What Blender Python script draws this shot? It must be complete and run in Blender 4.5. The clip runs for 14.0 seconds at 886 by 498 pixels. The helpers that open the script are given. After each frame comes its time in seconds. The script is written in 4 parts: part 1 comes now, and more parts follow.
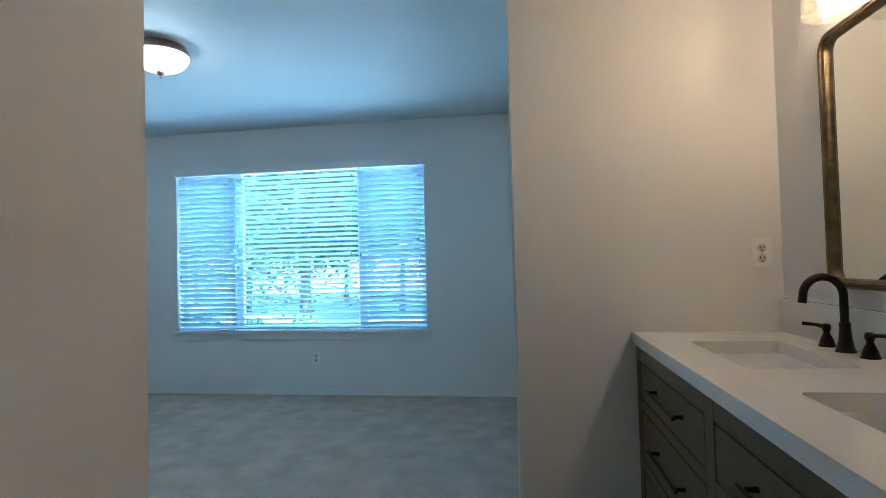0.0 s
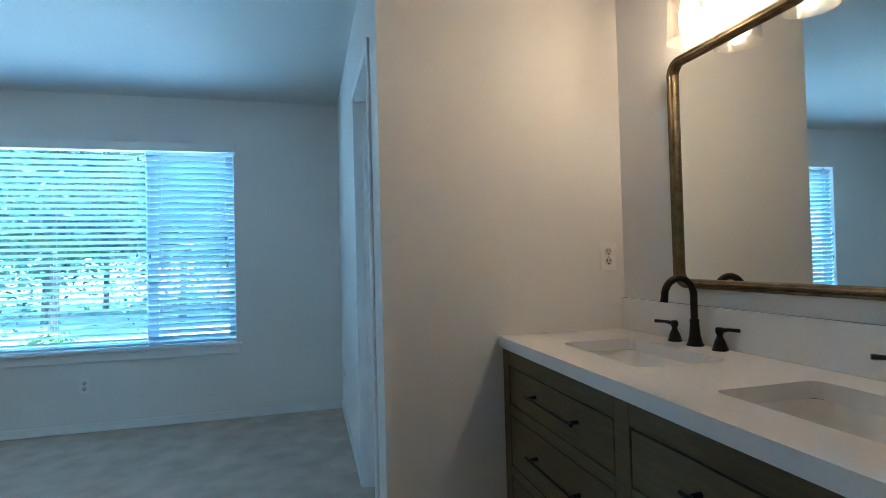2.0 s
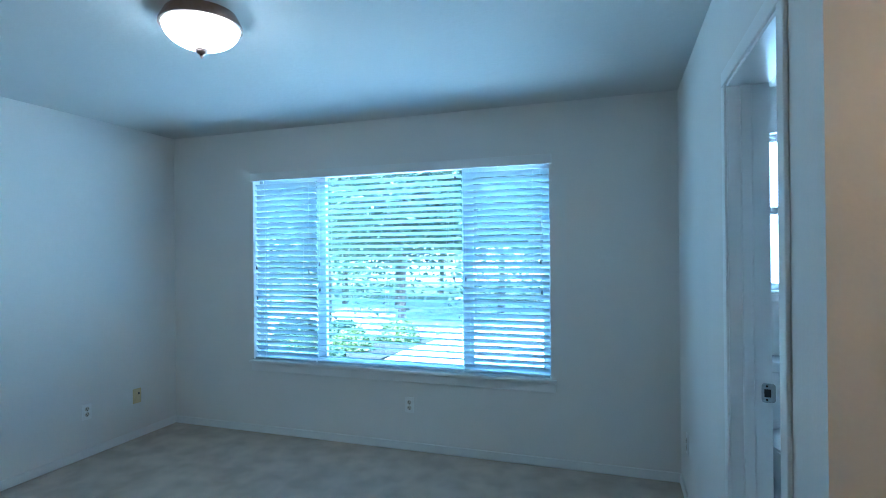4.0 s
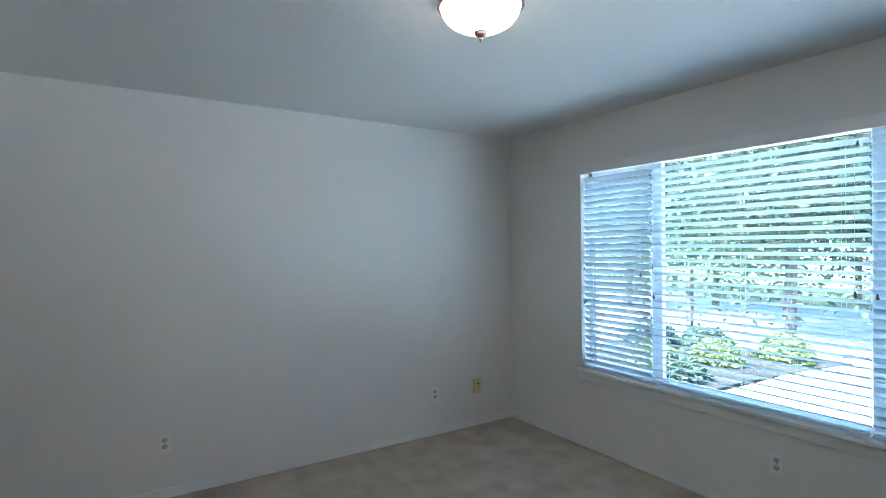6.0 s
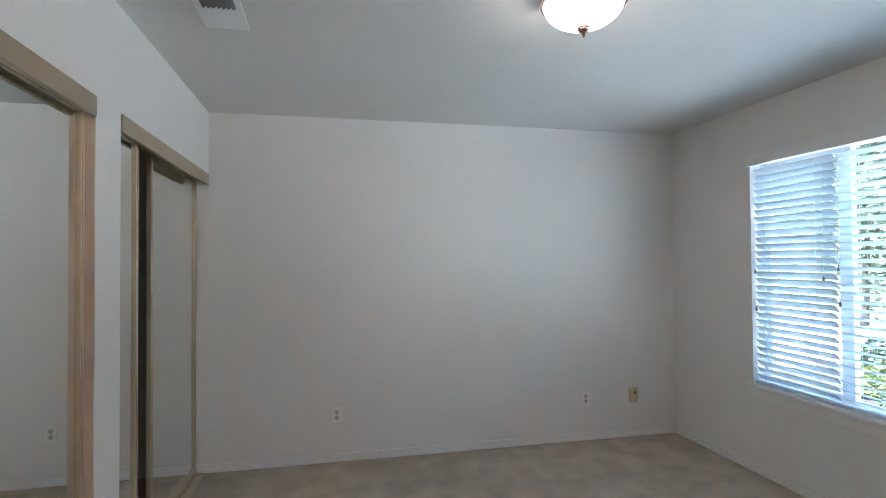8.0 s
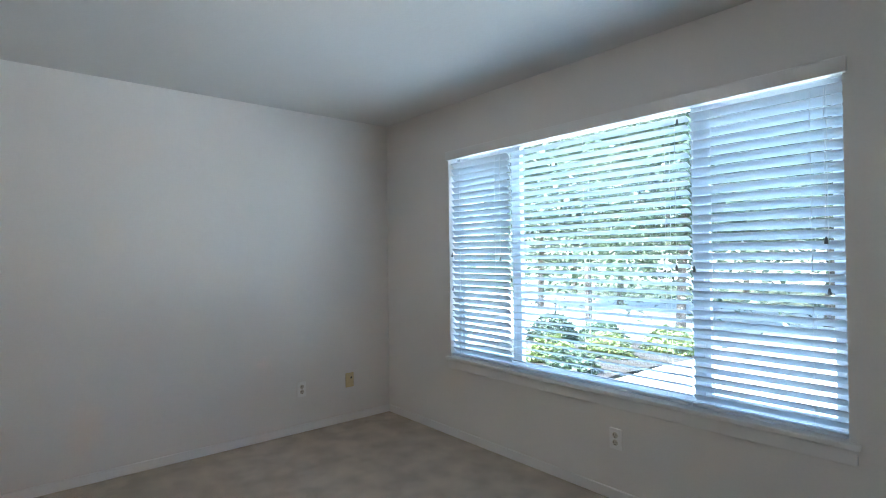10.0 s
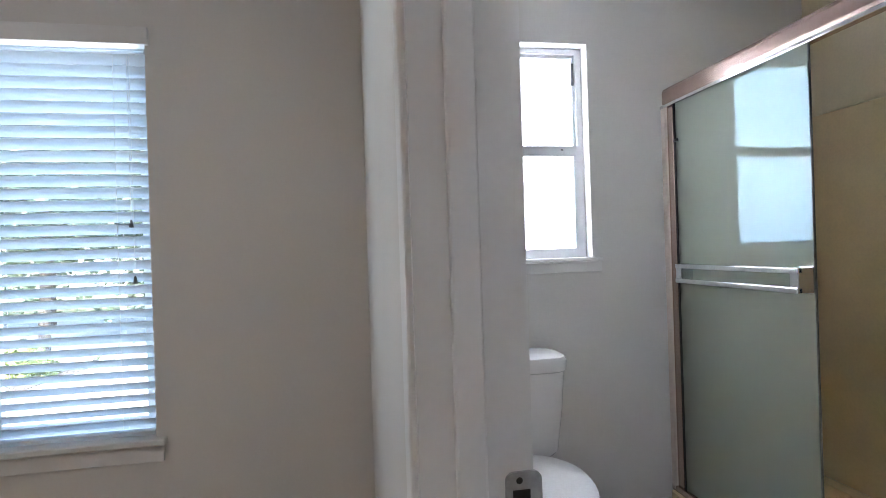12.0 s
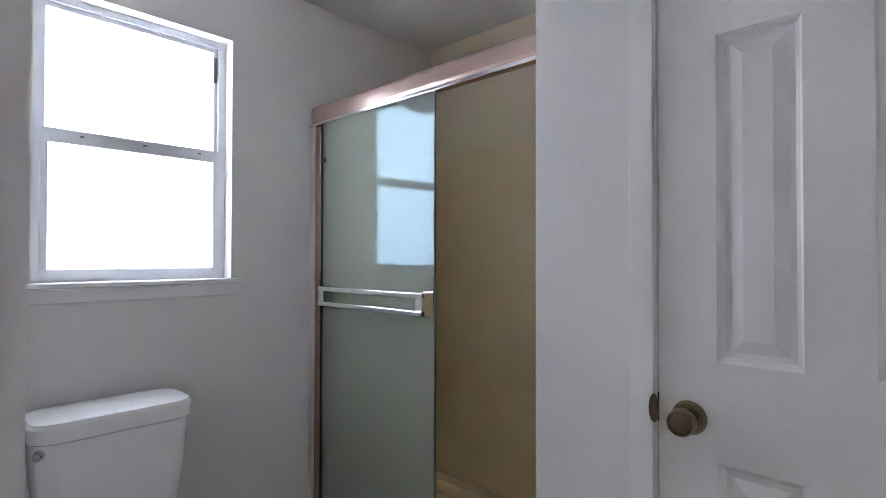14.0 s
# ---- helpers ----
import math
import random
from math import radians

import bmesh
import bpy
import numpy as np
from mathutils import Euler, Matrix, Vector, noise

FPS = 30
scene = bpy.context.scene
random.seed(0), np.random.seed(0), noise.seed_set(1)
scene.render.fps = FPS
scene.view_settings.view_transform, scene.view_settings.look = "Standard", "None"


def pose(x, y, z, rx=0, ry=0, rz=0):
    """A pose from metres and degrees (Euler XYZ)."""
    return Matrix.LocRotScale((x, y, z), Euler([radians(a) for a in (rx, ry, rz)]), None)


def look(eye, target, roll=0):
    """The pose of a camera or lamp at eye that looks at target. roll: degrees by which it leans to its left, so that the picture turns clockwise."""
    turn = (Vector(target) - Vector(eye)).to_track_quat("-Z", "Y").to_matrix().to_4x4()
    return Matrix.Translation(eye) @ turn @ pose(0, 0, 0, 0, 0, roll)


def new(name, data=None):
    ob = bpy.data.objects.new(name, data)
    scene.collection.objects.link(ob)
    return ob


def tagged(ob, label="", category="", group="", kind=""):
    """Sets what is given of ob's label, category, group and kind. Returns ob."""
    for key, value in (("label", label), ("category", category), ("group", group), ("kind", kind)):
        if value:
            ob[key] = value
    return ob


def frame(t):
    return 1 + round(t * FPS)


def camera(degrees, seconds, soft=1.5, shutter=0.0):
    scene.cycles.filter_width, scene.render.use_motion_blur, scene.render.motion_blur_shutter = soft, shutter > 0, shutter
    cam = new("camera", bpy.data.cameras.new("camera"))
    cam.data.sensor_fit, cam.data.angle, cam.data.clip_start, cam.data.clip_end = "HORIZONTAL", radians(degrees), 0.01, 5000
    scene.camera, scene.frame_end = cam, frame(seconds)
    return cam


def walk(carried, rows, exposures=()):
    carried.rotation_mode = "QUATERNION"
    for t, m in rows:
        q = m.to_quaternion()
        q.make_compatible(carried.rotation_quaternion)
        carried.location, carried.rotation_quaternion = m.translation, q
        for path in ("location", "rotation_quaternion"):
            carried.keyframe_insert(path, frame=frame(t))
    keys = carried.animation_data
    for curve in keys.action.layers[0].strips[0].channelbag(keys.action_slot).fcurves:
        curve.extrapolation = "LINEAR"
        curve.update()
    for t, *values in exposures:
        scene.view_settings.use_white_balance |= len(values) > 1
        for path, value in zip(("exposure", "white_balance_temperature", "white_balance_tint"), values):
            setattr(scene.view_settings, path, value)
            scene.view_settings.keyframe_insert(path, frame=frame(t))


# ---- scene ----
cam = camera(80.6, 14.0, soft=0.6)
PATH = [
    (0, (0.014, -2.153, 1.177), (-0.27, -0.174, 1.23), -1.5),
    (0.5, (-0.076, -2.072, 1.143), (-0.092, -0.073, 1.205), -1.3),
    (1, (-0.164, -1.986, 1.139), (0.049, 0.002, 1.2), -1.2),
    (1.5, (-0.235, -1.948, 1.165), (0.158, 0.013, 1.219), -1.4),
    (2, (-0.265, -1.912, 1.187), (0.241, 0.023, 1.227), -1.5),
    (2.5, (-0.251, -1.724, 1.186), (0.206, 0.223, 1.185), -1.7),
    (3, (-0.281, -1.473, 1.277), (-0.073, 0.515, 1.253), -1.2),
    (3.5, (-0.308, -1.305, 1.409), (-0.496, 0.686, 1.399), -0.6),
    (3.7, (-0.342, -1.245, 1.455), (-0.719, 0.719, 1.453), -0.6),
    (5.8, (-0.429, -0.651, 1.52), (-2.029, 0.549, 1.509), -0.4),
    (6, (-0.436, -0.586, 1.522), (-2.121, 0.491, 1.515), -0.5),
    (6.5, (-0.348, -0.428, 1.554), (-2.202, 0.319, 1.553), -0.8),
    (7, (-0.225, -0.403, 1.49), (-2.162, 0.095, 1.529), -0.6),
    (7.2, (-0.193, -0.398, 1.476), (-2.15, 0.01, 1.514), -0.4),
    (9.3, (-0.199, -0.197, 1.394), (-2.108, 0.401, 1.407), -0.8),
    (9.5, (-0.205, -0.173, 1.376), (-2.046, 0.608, 1.396), -0.8),
    (10, (-0.242, -0.122, 1.359), (-1.774, 1.164, 1.379), -0.7),
    (10.5, (-0.232, -0.037, 1.364), (-1.265, 1.675, 1.369), -1.2),
    (11, (-0.205, 0.088, 1.38), (-0.686, 2.029, 1.368), -1.5),
    (11.5, (-0.167, 0.219, 1.361), (-0.171, 2.219, 1.34), -1.5),
    (12, (-0.07, 0.321, 1.264), (0.282, 2.29, 1.266), -1.8),
    (12.5, (0.078, 0.415, 1.242), (0.778, 2.288, 1.22), -2.3),
    (13, (0.171, 0.459, 1.233), (1.23, 2.155, 1.21), -1.8),
    (13.5, (0.17, 0.477, 1.225), (1.453, 2.011, 1.222), -0.7),
    (14, (0.064, 0.466, 1.298), (1.521, 1.836, 1.327), 0.1),
]
walk(cam, [(t, look(eye, target, roll)) for t, eye, target, roll in PATH],
     [(0.0, 4.08, 4080, -9), (3.7, 4.0, 3980, -9), (5.6, 3.88, 4980, 2), (6.3, 3.97, 5220, 5), (7.2, 4.26, 5550, 10), (9.5, 3.95, 5620, 10), (10.5, 3.92, 5450, 8), (11.2, 3.90, 5550, 10), (11.5, 3.93, 5700, 13), (12.0, 4.22, 6100, 17), (12.5, 4.30, 6050, 19), (13.0, 4.07, 6050, 19), (14.0, 3.94, 6000, 20)])

# ---- world and sun ----
world = bpy.data.worlds.new("sky")
scene.world = world
world.use_nodes = True
_nt = world.node_tree
_sky = _nt.nodes.new("ShaderNodeTexSky")
_sky.sky_type = "NISHITA"
_sky.sun_disc = False
_sky.sun_elevation = radians(58)
_sky.sun_rotation = radians(205)
_nt.nodes["Background"].inputs["Strength"].default_value = 0.105
_nt.links.new(_sky.outputs["Color"], _nt.nodes["Background"].inputs["Color"])

_sl = bpy.data.lights.new("sun", "SUN")
_sl.energy = 3.6
_sl.angle = radians(0.5)
_sl.color = (1.0, 0.97, 0.92)
sun = new("sun", _sl)
sun.matrix_world = look((-2.3, -4.9, 8.7), (0, 0, 0))



def window_light(name, w_, h_, energy, color, m):
    """Stands in for the light of the open sky before a window."""
    l_ = bpy.data.lights.new(name, "AREA")
    l_.shape, l_.size, l_.size_y, l_.energy, l_.color = "RECTANGLE", w_, h_, energy, color
    o = new(name, l_)
    o.matrix_world = m


window_light("sky_light_bedroom", 2.6, 1.3, 21.0, (0.58, 0.81, 1.0), look((-2.0, 3.55, 3.35), (-2.0, 2.5, 1.55)))
window_light("sky_light_bathroom", 0.60, 0.95, 1.25, (1.0, 0.95, 0.95), look((0.717, 2.80, 1.70), (0.717, 2.0, 1.70)))

# ---- materials ----
MATS = {}


def mat(name, color, rough=0.6, metal=0.0, var=0.06, scale=6.0, bump=0.0, bump_scale=60.0, fine=0.03, fine_scale=90.0,
        spec=0.5, color2=None, coords="Object", stretch=(1, 1, 1), transmission=0.0, emit=None, emit_strength=0.0, by_piece=0.0):
    """A surface with two scales of variation and fine relief."""
    if name in MATS:
        return MATS[name]
    m = bpy.data.materials.new(name)
    m.use_nodes = True
    nt = m.node_tree
    b = nt.nodes["Principled BSDF"]
    b.inputs["Roughness"].default_value = rough
    b.inputs["Metallic"].default_value = metal
    b.inputs["Specular IOR Level"].default_value = spec
    b.inputs["Transmission Weight"].default_value = transmission
    tc = nt.nodes.new("ShaderNodeTexCoord")
    mp = nt.nodes.new("ShaderNodeMapping")
    mp.inputs["Scale"].default_value = stretch
    nt.links.new(tc.outputs[coords], mp.inputs["Vector"])
    n1 = nt.nodes.new("ShaderNodeTexNoise")
    n1.inputs["Scale"].default_value = scale
    n1.inputs["Detail"].default_value = 4
    n2 = nt.nodes.new("ShaderNodeTexNoise")
    n2.inputs["Scale"].default_value = fine_scale
    n2.inputs["Detail"].default_value = 3
    for n in (n1, n2):
        nt.links.new(mp.outputs["Vector"], n.inputs["Vector"])
    ramp = nt.nodes.new("ShaderNodeMixRGB")
    c2 = color2 or tuple(max(0.0, c * (1 - 2 * var)) for c in color)
    ramp.inputs["Color1"].default_value = (*c2, 1)
    ramp.inputs["Color2"].default_value = (*color, 1)
    mr = nt.nodes.new("ShaderNodeMapRange")
    mr.inputs["From Min"].default_value = 0.35
    mr.inputs["From Max"].default_value = 0.65
    nt.links.new(n1.outputs["Fac"], mr.inputs["Value"])
    nt.links.new(mr.outputs["Result"], ramp.inputs["Fac"])
    mul = nt.nodes.new("ShaderNodeMixRGB")
    mul.blend_type = "MULTIPLY"
    mul.inputs["Fac"].default_value = 1.0
    mr2 = nt.nodes.new("ShaderNodeMapRange")
    mr2.inputs["From Min"].default_value = 0.3
    mr2.inputs["From Max"].default_value = 0.7
    mr2.inputs["To Min"].default_value = 1 - 2 * fine
    mr2.inputs["To Max"].default_value = 1.0
    nt.links.new(n2.outputs["Fac"], mr2.inputs["Value"])
    nt.links.new(ramp.outputs["Color"], mul.inputs["Color1"])
    nt.links.new(mr2.outputs["Result"], mul.inputs["Color2"])
    last = mul.outputs["Color"]
    if by_piece:
        oi = nt.nodes.new("ShaderNodeObjectInfo")
        mr3 = nt.nodes.new("ShaderNodeMapRange")
        mr3.inputs["To Min"].default_value = 1 - by_piece
        mr3.inputs["To Max"].default_value = 1.0
        nt.links.new(oi.outputs["Random"], mr3.inputs["Value"])
        mu3 = nt.nodes.new("ShaderNodeMixRGB")
        mu3.blend_type = "MULTIPLY"
        mu3.inputs["Fac"].default_value = 1.0
        nt.links.new(last, mu3.inputs["Color1"])
        nt.links.new(mr3.outputs["Result"], mu3.inputs["Color2"])
        last = mu3.outputs["Color"]
    nt.links.new(last, b.inputs["Base Color"])
    if bump:
        n3 = nt.nodes.new("ShaderNodeTexNoise")
        n3.inputs["Scale"].default_value = bump_scale
        n3.inputs["Detail"].default_value = 3
        nt.links.new(mp.outputs["Vector"], n3.inputs["Vector"])
        bp = nt.nodes.new("ShaderNodeBump")
        bp.inputs["Strength"].default_value = bump
        bp.inputs["Distance"].default_value = 0.004
        nt.links.new(n3.outputs["Fac"], bp.inputs["Height"])
        nt.links.new(bp.outputs["Normal"], b.inputs["Normal"])
    if emit:
        b.inputs["Emission Color"].default_value = (*emit, 1)
        b.inputs["Emission Strength"].default_value = emit_strength
    MATS[name] = m
    return m


WALL = mat("wall_paint", (0.80, 0.78, 0.745), 0.8, spec=0.25, var=0.02, scale=1.3, bump=0.17, bump_scale=75, fine=0.01)
WALL_ROUGH = mat("orange_peel_paint", (0.80, 0.78, 0.745), 0.42, var=0.02, scale=1.3, bump=0.18, bump_scale=60, fine=0.01)
CEIL = mat("ceiling_paint", (0.71, 0.70, 0.67), 0.6, var=0.02, scale=1.5, bump=0.45, bump_scale=30, fine=0.015)
TRIM = mat("white_trim_enamel", (0.82, 0.81, 0.79), 0.3, var=0.015, scale=5, bump=0.05, bump_scale=40, fine=0.01)
CARPET = mat("beige_carpet", (0.74, 0.635, 0.515), 0.95, var=0.115, scale=5.5, bump=1.0, bump_scale=420, fine=0.2, fine_scale=300, spec=0.1)
VINYL = mat("pale_vinyl", (0.6, 0.56, 0.5), 0.4, var=0.05, scale=4)
SLAT = mat("white_vinyl_slat", (0.75, 0.78, 0.80), 0.4, var=0.02, scale=8, fine=0.02, by_piece=0.05)
_nt = SLAT.node_tree
_tl = _nt.nodes.new("ShaderNodeBsdfTranslucent")
_tl.inputs["Color"].default_value = (0.82, 0.86, 0.88, 1)
_mx = _nt.nodes.new("ShaderNodeMixShader")
_mx.inputs["Fac"].default_value = 0.20
_nt.links.new(_nt.nodes["Principled BSDF"].outputs["BSDF"], _mx.inputs[1])
_nt.links.new(_tl.outputs["BSDF"], _mx.inputs[2])
_nt.links.new(_mx.outputs["Shader"], _nt.nodes["Material Output"].inputs["Surface"])
ALU = mat("white_aluminium", (0.74, 0.75, 0.77), 0.35, var=0.02, scale=10, fine=0.02)
QUARTZ = mat("white_quartz", (0.80, 0.785, 0.76), 0.05, var=0.02, scale=3, spec=0.85, fine=0.025, fine_scale=160)
CERAMIC = mat("white_ceramic", (0.90, 0.89, 0.87), 0.1, var=0.01, scale=4, fine=0.005)
WOOD = mat("grey_brown_wood", (0.120, 0.084, 0.027), 0.42, var=0.16, scale=9, bump=0.12, bump_scale=60, fine=0.08, fine_scale=70, stretch=(1, 1, 9))
# near-black that paints the shade in drawer gaps and latch openings
GAP = mat("dark_gap", (0.012, 0.011, 0.01), 0.8, var=0.05)
BRONZE = mat("oil_rubbed_bronze", (0.028, 0.022, 0.018), 0.32, metal=0.75, var=0.15, scale=30, fine=0.08)
GILT = mat("antique_bronze_frame", (0.22, 0.165, 0.08), 0.38, metal=0.7, var=0.25, scale=22, fine=0.15, fine_scale=160)
GOLD = mat("champagne_gold_aluminium", (0.62, 0.53, 0.38), 0.38, metal=0.35, var=0.05, scale=6, fine=0.03)
LINER = mat("pale_tan_paint_liner", (0.74, 0.63, 0.54), 0.5, var=0.05, scale=5, fine=0.03)
TAN = mat("tan_painted_metal", (0.43, 0.35, 0.235), 0.45, metal=0.15, var=0.05, scale=6, fine=0.03)
CHROME = mat("chrome", (0.7, 0.7, 0.7), 0.12, metal=1.0, var=0.03, scale=10, fine=0.02)
COPPER = mat("rosy_aluminium", (0.47, 0.34, 0.29), 0.24, metal=0.8, var=0.05, scale=10, fine=0.03)
SATIN = mat("satin_aluminium", (0.76, 0.79, 0.81), 0.17, metal=1.0, var=0.03, scale=10, fine=0.02)
STEEL = mat("dull_steel", (0.42, 0.42, 0.41), 0.35, metal=0.8, var=0.12, scale=30, fine=0.1)
BRASS = mat("aged_brass", (0.31, 0.255, 0.165), 0.27, metal=0.9, var=0.15, scale=30, fine=0.1)
MIRROR = mat("mirror_silver", (0.86, 0.88, 0.86), 0.015, metal=1.0, var=0.005, scale=2, fine=0.0)
TANWALL = mat("tan_shower_surround", (0.88, 0.70, 0.47), 0.2, var=0.05, scale=2.5, fine=0.03)
IVORY = mat("ivory_plastic", (0.66, 0.54, 0.29), 0.35, var=0.03, scale=20)
PLATE = mat("white_plate_plastic", (0.86, 0.85, 0.83), 0.3, var=0.01, scale=20)
ALMOND = mat("almond_plastic", (0.62, 0.58, 0.50), 0.35, var=0.02, scale=20)
BLACK = mat("black_plastic", (0.02, 0.02, 0.022), 0.4, var=0.05)
GREY = mat("grey_grille", (0.17, 0.17, 0.17), 0.6, var=0.05)


def glass_mat(name, color, rough, transp, sheen=(1, 1, 1)):
    """Thin clear sheet: mostly see-through with a mirror sheen."""
    m = bpy.data.materials.new(name)
    m.use_nodes = True
    nt = m.node_tree
    out = nt.nodes["Material Output"]
    nt.nodes.remove(nt.nodes["Principled BSDF"])
    tr = nt.nodes.new("ShaderNodeBsdfTransparent")
    tr.inputs["Color"].default_value = (*color, 1)
    gl = nt.nodes.new("ShaderNodeBsdfGlossy")
    gl.inputs["Roughness"].default_value = rough
    gl.inputs["Color"].default_value = (*sheen, 1)
    mx = nt.nodes.new("ShaderNodeMixShader")
    lw = nt.nodes.new("ShaderNodeLayerWeight")
    lw.inputs["Blend"].default_value = 0.5
    pw_ = nt.nodes.new("ShaderNodeMath")
    pw_.operation = "POWER"
    pw_.inputs[1].default_value = 5.0
    nt.links.new(lw.outputs["Facing"], pw_.inputs[0])
    ad = nt.nodes.new("ShaderNodeMath")
    ad.operation = "MULTIPLY_ADD"
    ad.use_clamp = True
    ad.inputs[1].default_value = 0.95
    ad.inputs[2].default_value = transp
    nt.links.new(pw_.outputs["Value"], ad.inputs[0])
    nt.links.new(ad.outputs["Value"], mx.inputs["Fac"])
    nt.links.new(tr.outputs["BSDF"], mx.inputs[1])
    nt.links.new(gl.outputs["BSDF"], mx.inputs[2])
    nt.links.new(mx.outputs["Shader"], out.inputs["Surface"])
    MATS[name] = m
    return m


def paint_haze(m, color, amount):
    """Mixes a diffuse colour into glass, in place of the pale wall it mirrors."""
    nt = m.node_tree
    out = nt.nodes["Material Output"]
    src = out.inputs["Surface"].links[0].from_socket
    d_ = nt.nodes.new("ShaderNodeBsdfDiffuse")
    d_.inputs["Color"].default_value = (*color, 1)
    t_ = nt.nodes.new("ShaderNodeBsdfTranslucent")
    t_.inputs["Color"].default_value = (*color, 1)
    a_ = nt.nodes.new("ShaderNodeMixShader")
    a_.inputs["Fac"].default_value = 0.5
    nt.links.new(d_.outputs["BSDF"], a_.inputs[1])
    nt.links.new(t_.outputs["BSDF"], a_.inputs[2])
    mx = nt.nodes.new("ShaderNodeMixShader")
    mx.inputs["Fac"].default_value = amount
    nt.links.new(src, mx.inputs[1])
    nt.links.new(a_.outputs["Shader"], mx.inputs[2])
    nt.links.new(mx.outputs["Shader"], out.inputs["Surface"])
    return m


GLASS = glass_mat("window_glass", (0.93, 0.97, 0.96), 0.0, 0.04)
# sheen tint cools the window's reflection; the diffuse mix paints the reflected wall
SHOWER_GLASS = glass_mat("grey_shower_glass", (0.82, 0.90, 0.87), 0.0, 0.075, sheen=(0.50, 0.72, 0.86))
paint_haze(SHOWER_GLASS, (0.72, 0.72, 0.62), 0.36)
REAR_GLASS = glass_mat("clear_tinted_shower_glass", (0.86, 0.90, 0.85), 0.0, 0.03)
paint_haze(REAR_GLASS, (0.45, 0.46, 0.38), 0.2)


def frosted_mat():
    m = bpy.data.materials.new("frosted_glass")
    m.use_nodes = True
    nt = m.node_tree
    out = nt.nodes["Material Output"]
    nt.nodes.remove(nt.nodes["Principled BSDF"])
    tl = nt.nodes.new("ShaderNodeBsdfTranslucent")
    tl.inputs["Color"].default_value = (0.92, 0.95, 0.96, 1)
    gl = nt.nodes.new("ShaderNodeBsdfGlossy")
    gl.inputs["Roughness"].default_value = 0.25
    mx = nt.nodes.new("ShaderNodeMixShader")
    mx.inputs["Fac"].default_value = 0.06
    nt.links.new(tl.outputs["BSDF"], mx.inputs[1])
    nt.links.new(gl.outputs["BSDF"], mx.inputs[2])
    nt.links.new(mx.outputs["Shader"], out.inputs["Surface"])
    return m


FROST = frosted_mat()


def glow(name, color, strength):
    m = bpy.data.materials.new(name)
    m.use_nodes = True
    b = m.node_tree.nodes["Principled BSDF"]
    b.inputs["Base Color"].default_value = (0.9, 0.88, 0.84, 1)
    b.inputs["Roughness"].default_value = 0.3
    b.inputs["Emission Color"].default_value = (*color, 1)
    b.inputs["Emission Strength"].default_value = strength
    return m


BOWL_GLOW = glow("lit_milk_glass", (1.0, 0.84, 0.68), 1.7)
BULB_GLOW = glow("lit_bulb", (1.0, 0.525, 0.235), 4.3)

# ---- mesh helpers ----


def thing(name, loc, label, category, group="", kind=""):
    e = new(name)
    e.location = loc
    e.empty_display_size = 0.1
    return tagged(e, label, category, group, kind)


def part(name, bm, material, parent=None, label="", smooth=False):
    """Links a bmesh, built in world places, as one mesh under a thing or a part."""
    me = bpy.data.meshes.new(name)
    bmesh.ops.recalc_face_normals(bm, faces=bm.faces)
    bm.to_mesh(me)
    bm.free()
    me.materials.append(material)
    if smooth:
        me.shade_smooth()
        me.set_sharp_from_angle(angle=radians(35))
    ob = new(name, me)
    if parent is not None:
        ob.parent = parent
        if parent.type == "EMPTY":
            ob.matrix_parent_inverse = Matrix.Translation(-Vector(parent.location))
    if label:
        tagged(ob, label)
    return ob


def structure(name, bm, material, label, category, smooth=False):
    return tagged(part(name, bm, material, None, "", smooth), label, category, "", "structure")


def box(bm, x0, x1, y0, y1, z0, z1, bev=0.0, seg=2):
    vs = [bm.verts.new((x, y, z)) for x in (x0, x1) for y in (y0, y1) for z in (z0, z1)]
    fs = [bm.faces.new([vs[i] for i in f]) for f in ((0, 1, 3, 2), (4, 6, 7, 5), (0, 4, 5, 1), (2, 3, 7, 6), (0, 2, 6, 4), (1, 5, 7, 3))]
    if bev:
        es = {e for f in fs for e in f.edges}
        bmesh.ops.bevel(bm, geom=list(es), offset=bev, segments=seg, profile=0.5, affect="EDGES")
    return bm


def boxes(*items, bev=0.0):
    bm = bmesh.new()
    for it in items:
        box(bm, *it, bev=bev)
    return bm


def tube(bm, pts, radii, n=14, cap=True):
    """A round tube through pts."""
    pts = [Vector(p) for p in pts]
    if not hasattr(radii, "__len__"):
        radii = [radii] * len(pts)
    rings = []
    up = None
    for i, p in enumerate(pts):
        d = (pts[min(i + 1, len(pts) - 1)] - pts[max(i - 1, 0)]).normalized()
        if up is None:
            up = d.orthogonal().normalized()
        up = (up - d * up.dot(d)).normalized()
        side = d.cross(up)
        rings.append([bm.verts.new(p + (up * math.cos(2 * math.pi * k / n) + side * math.sin(2 * math.pi * k / n)) * radii[i]) for k in range(n)])
    for a, b in zip(rings, rings[1:]):
        for k in range(n):
            bm.faces.new((a[k], a[(k + 1) % n], b[(k + 1) % n], b[k]))
    if cap:
        bm.faces.new(rings[0])
        bm.faces.new(rings[-1])
    return bm


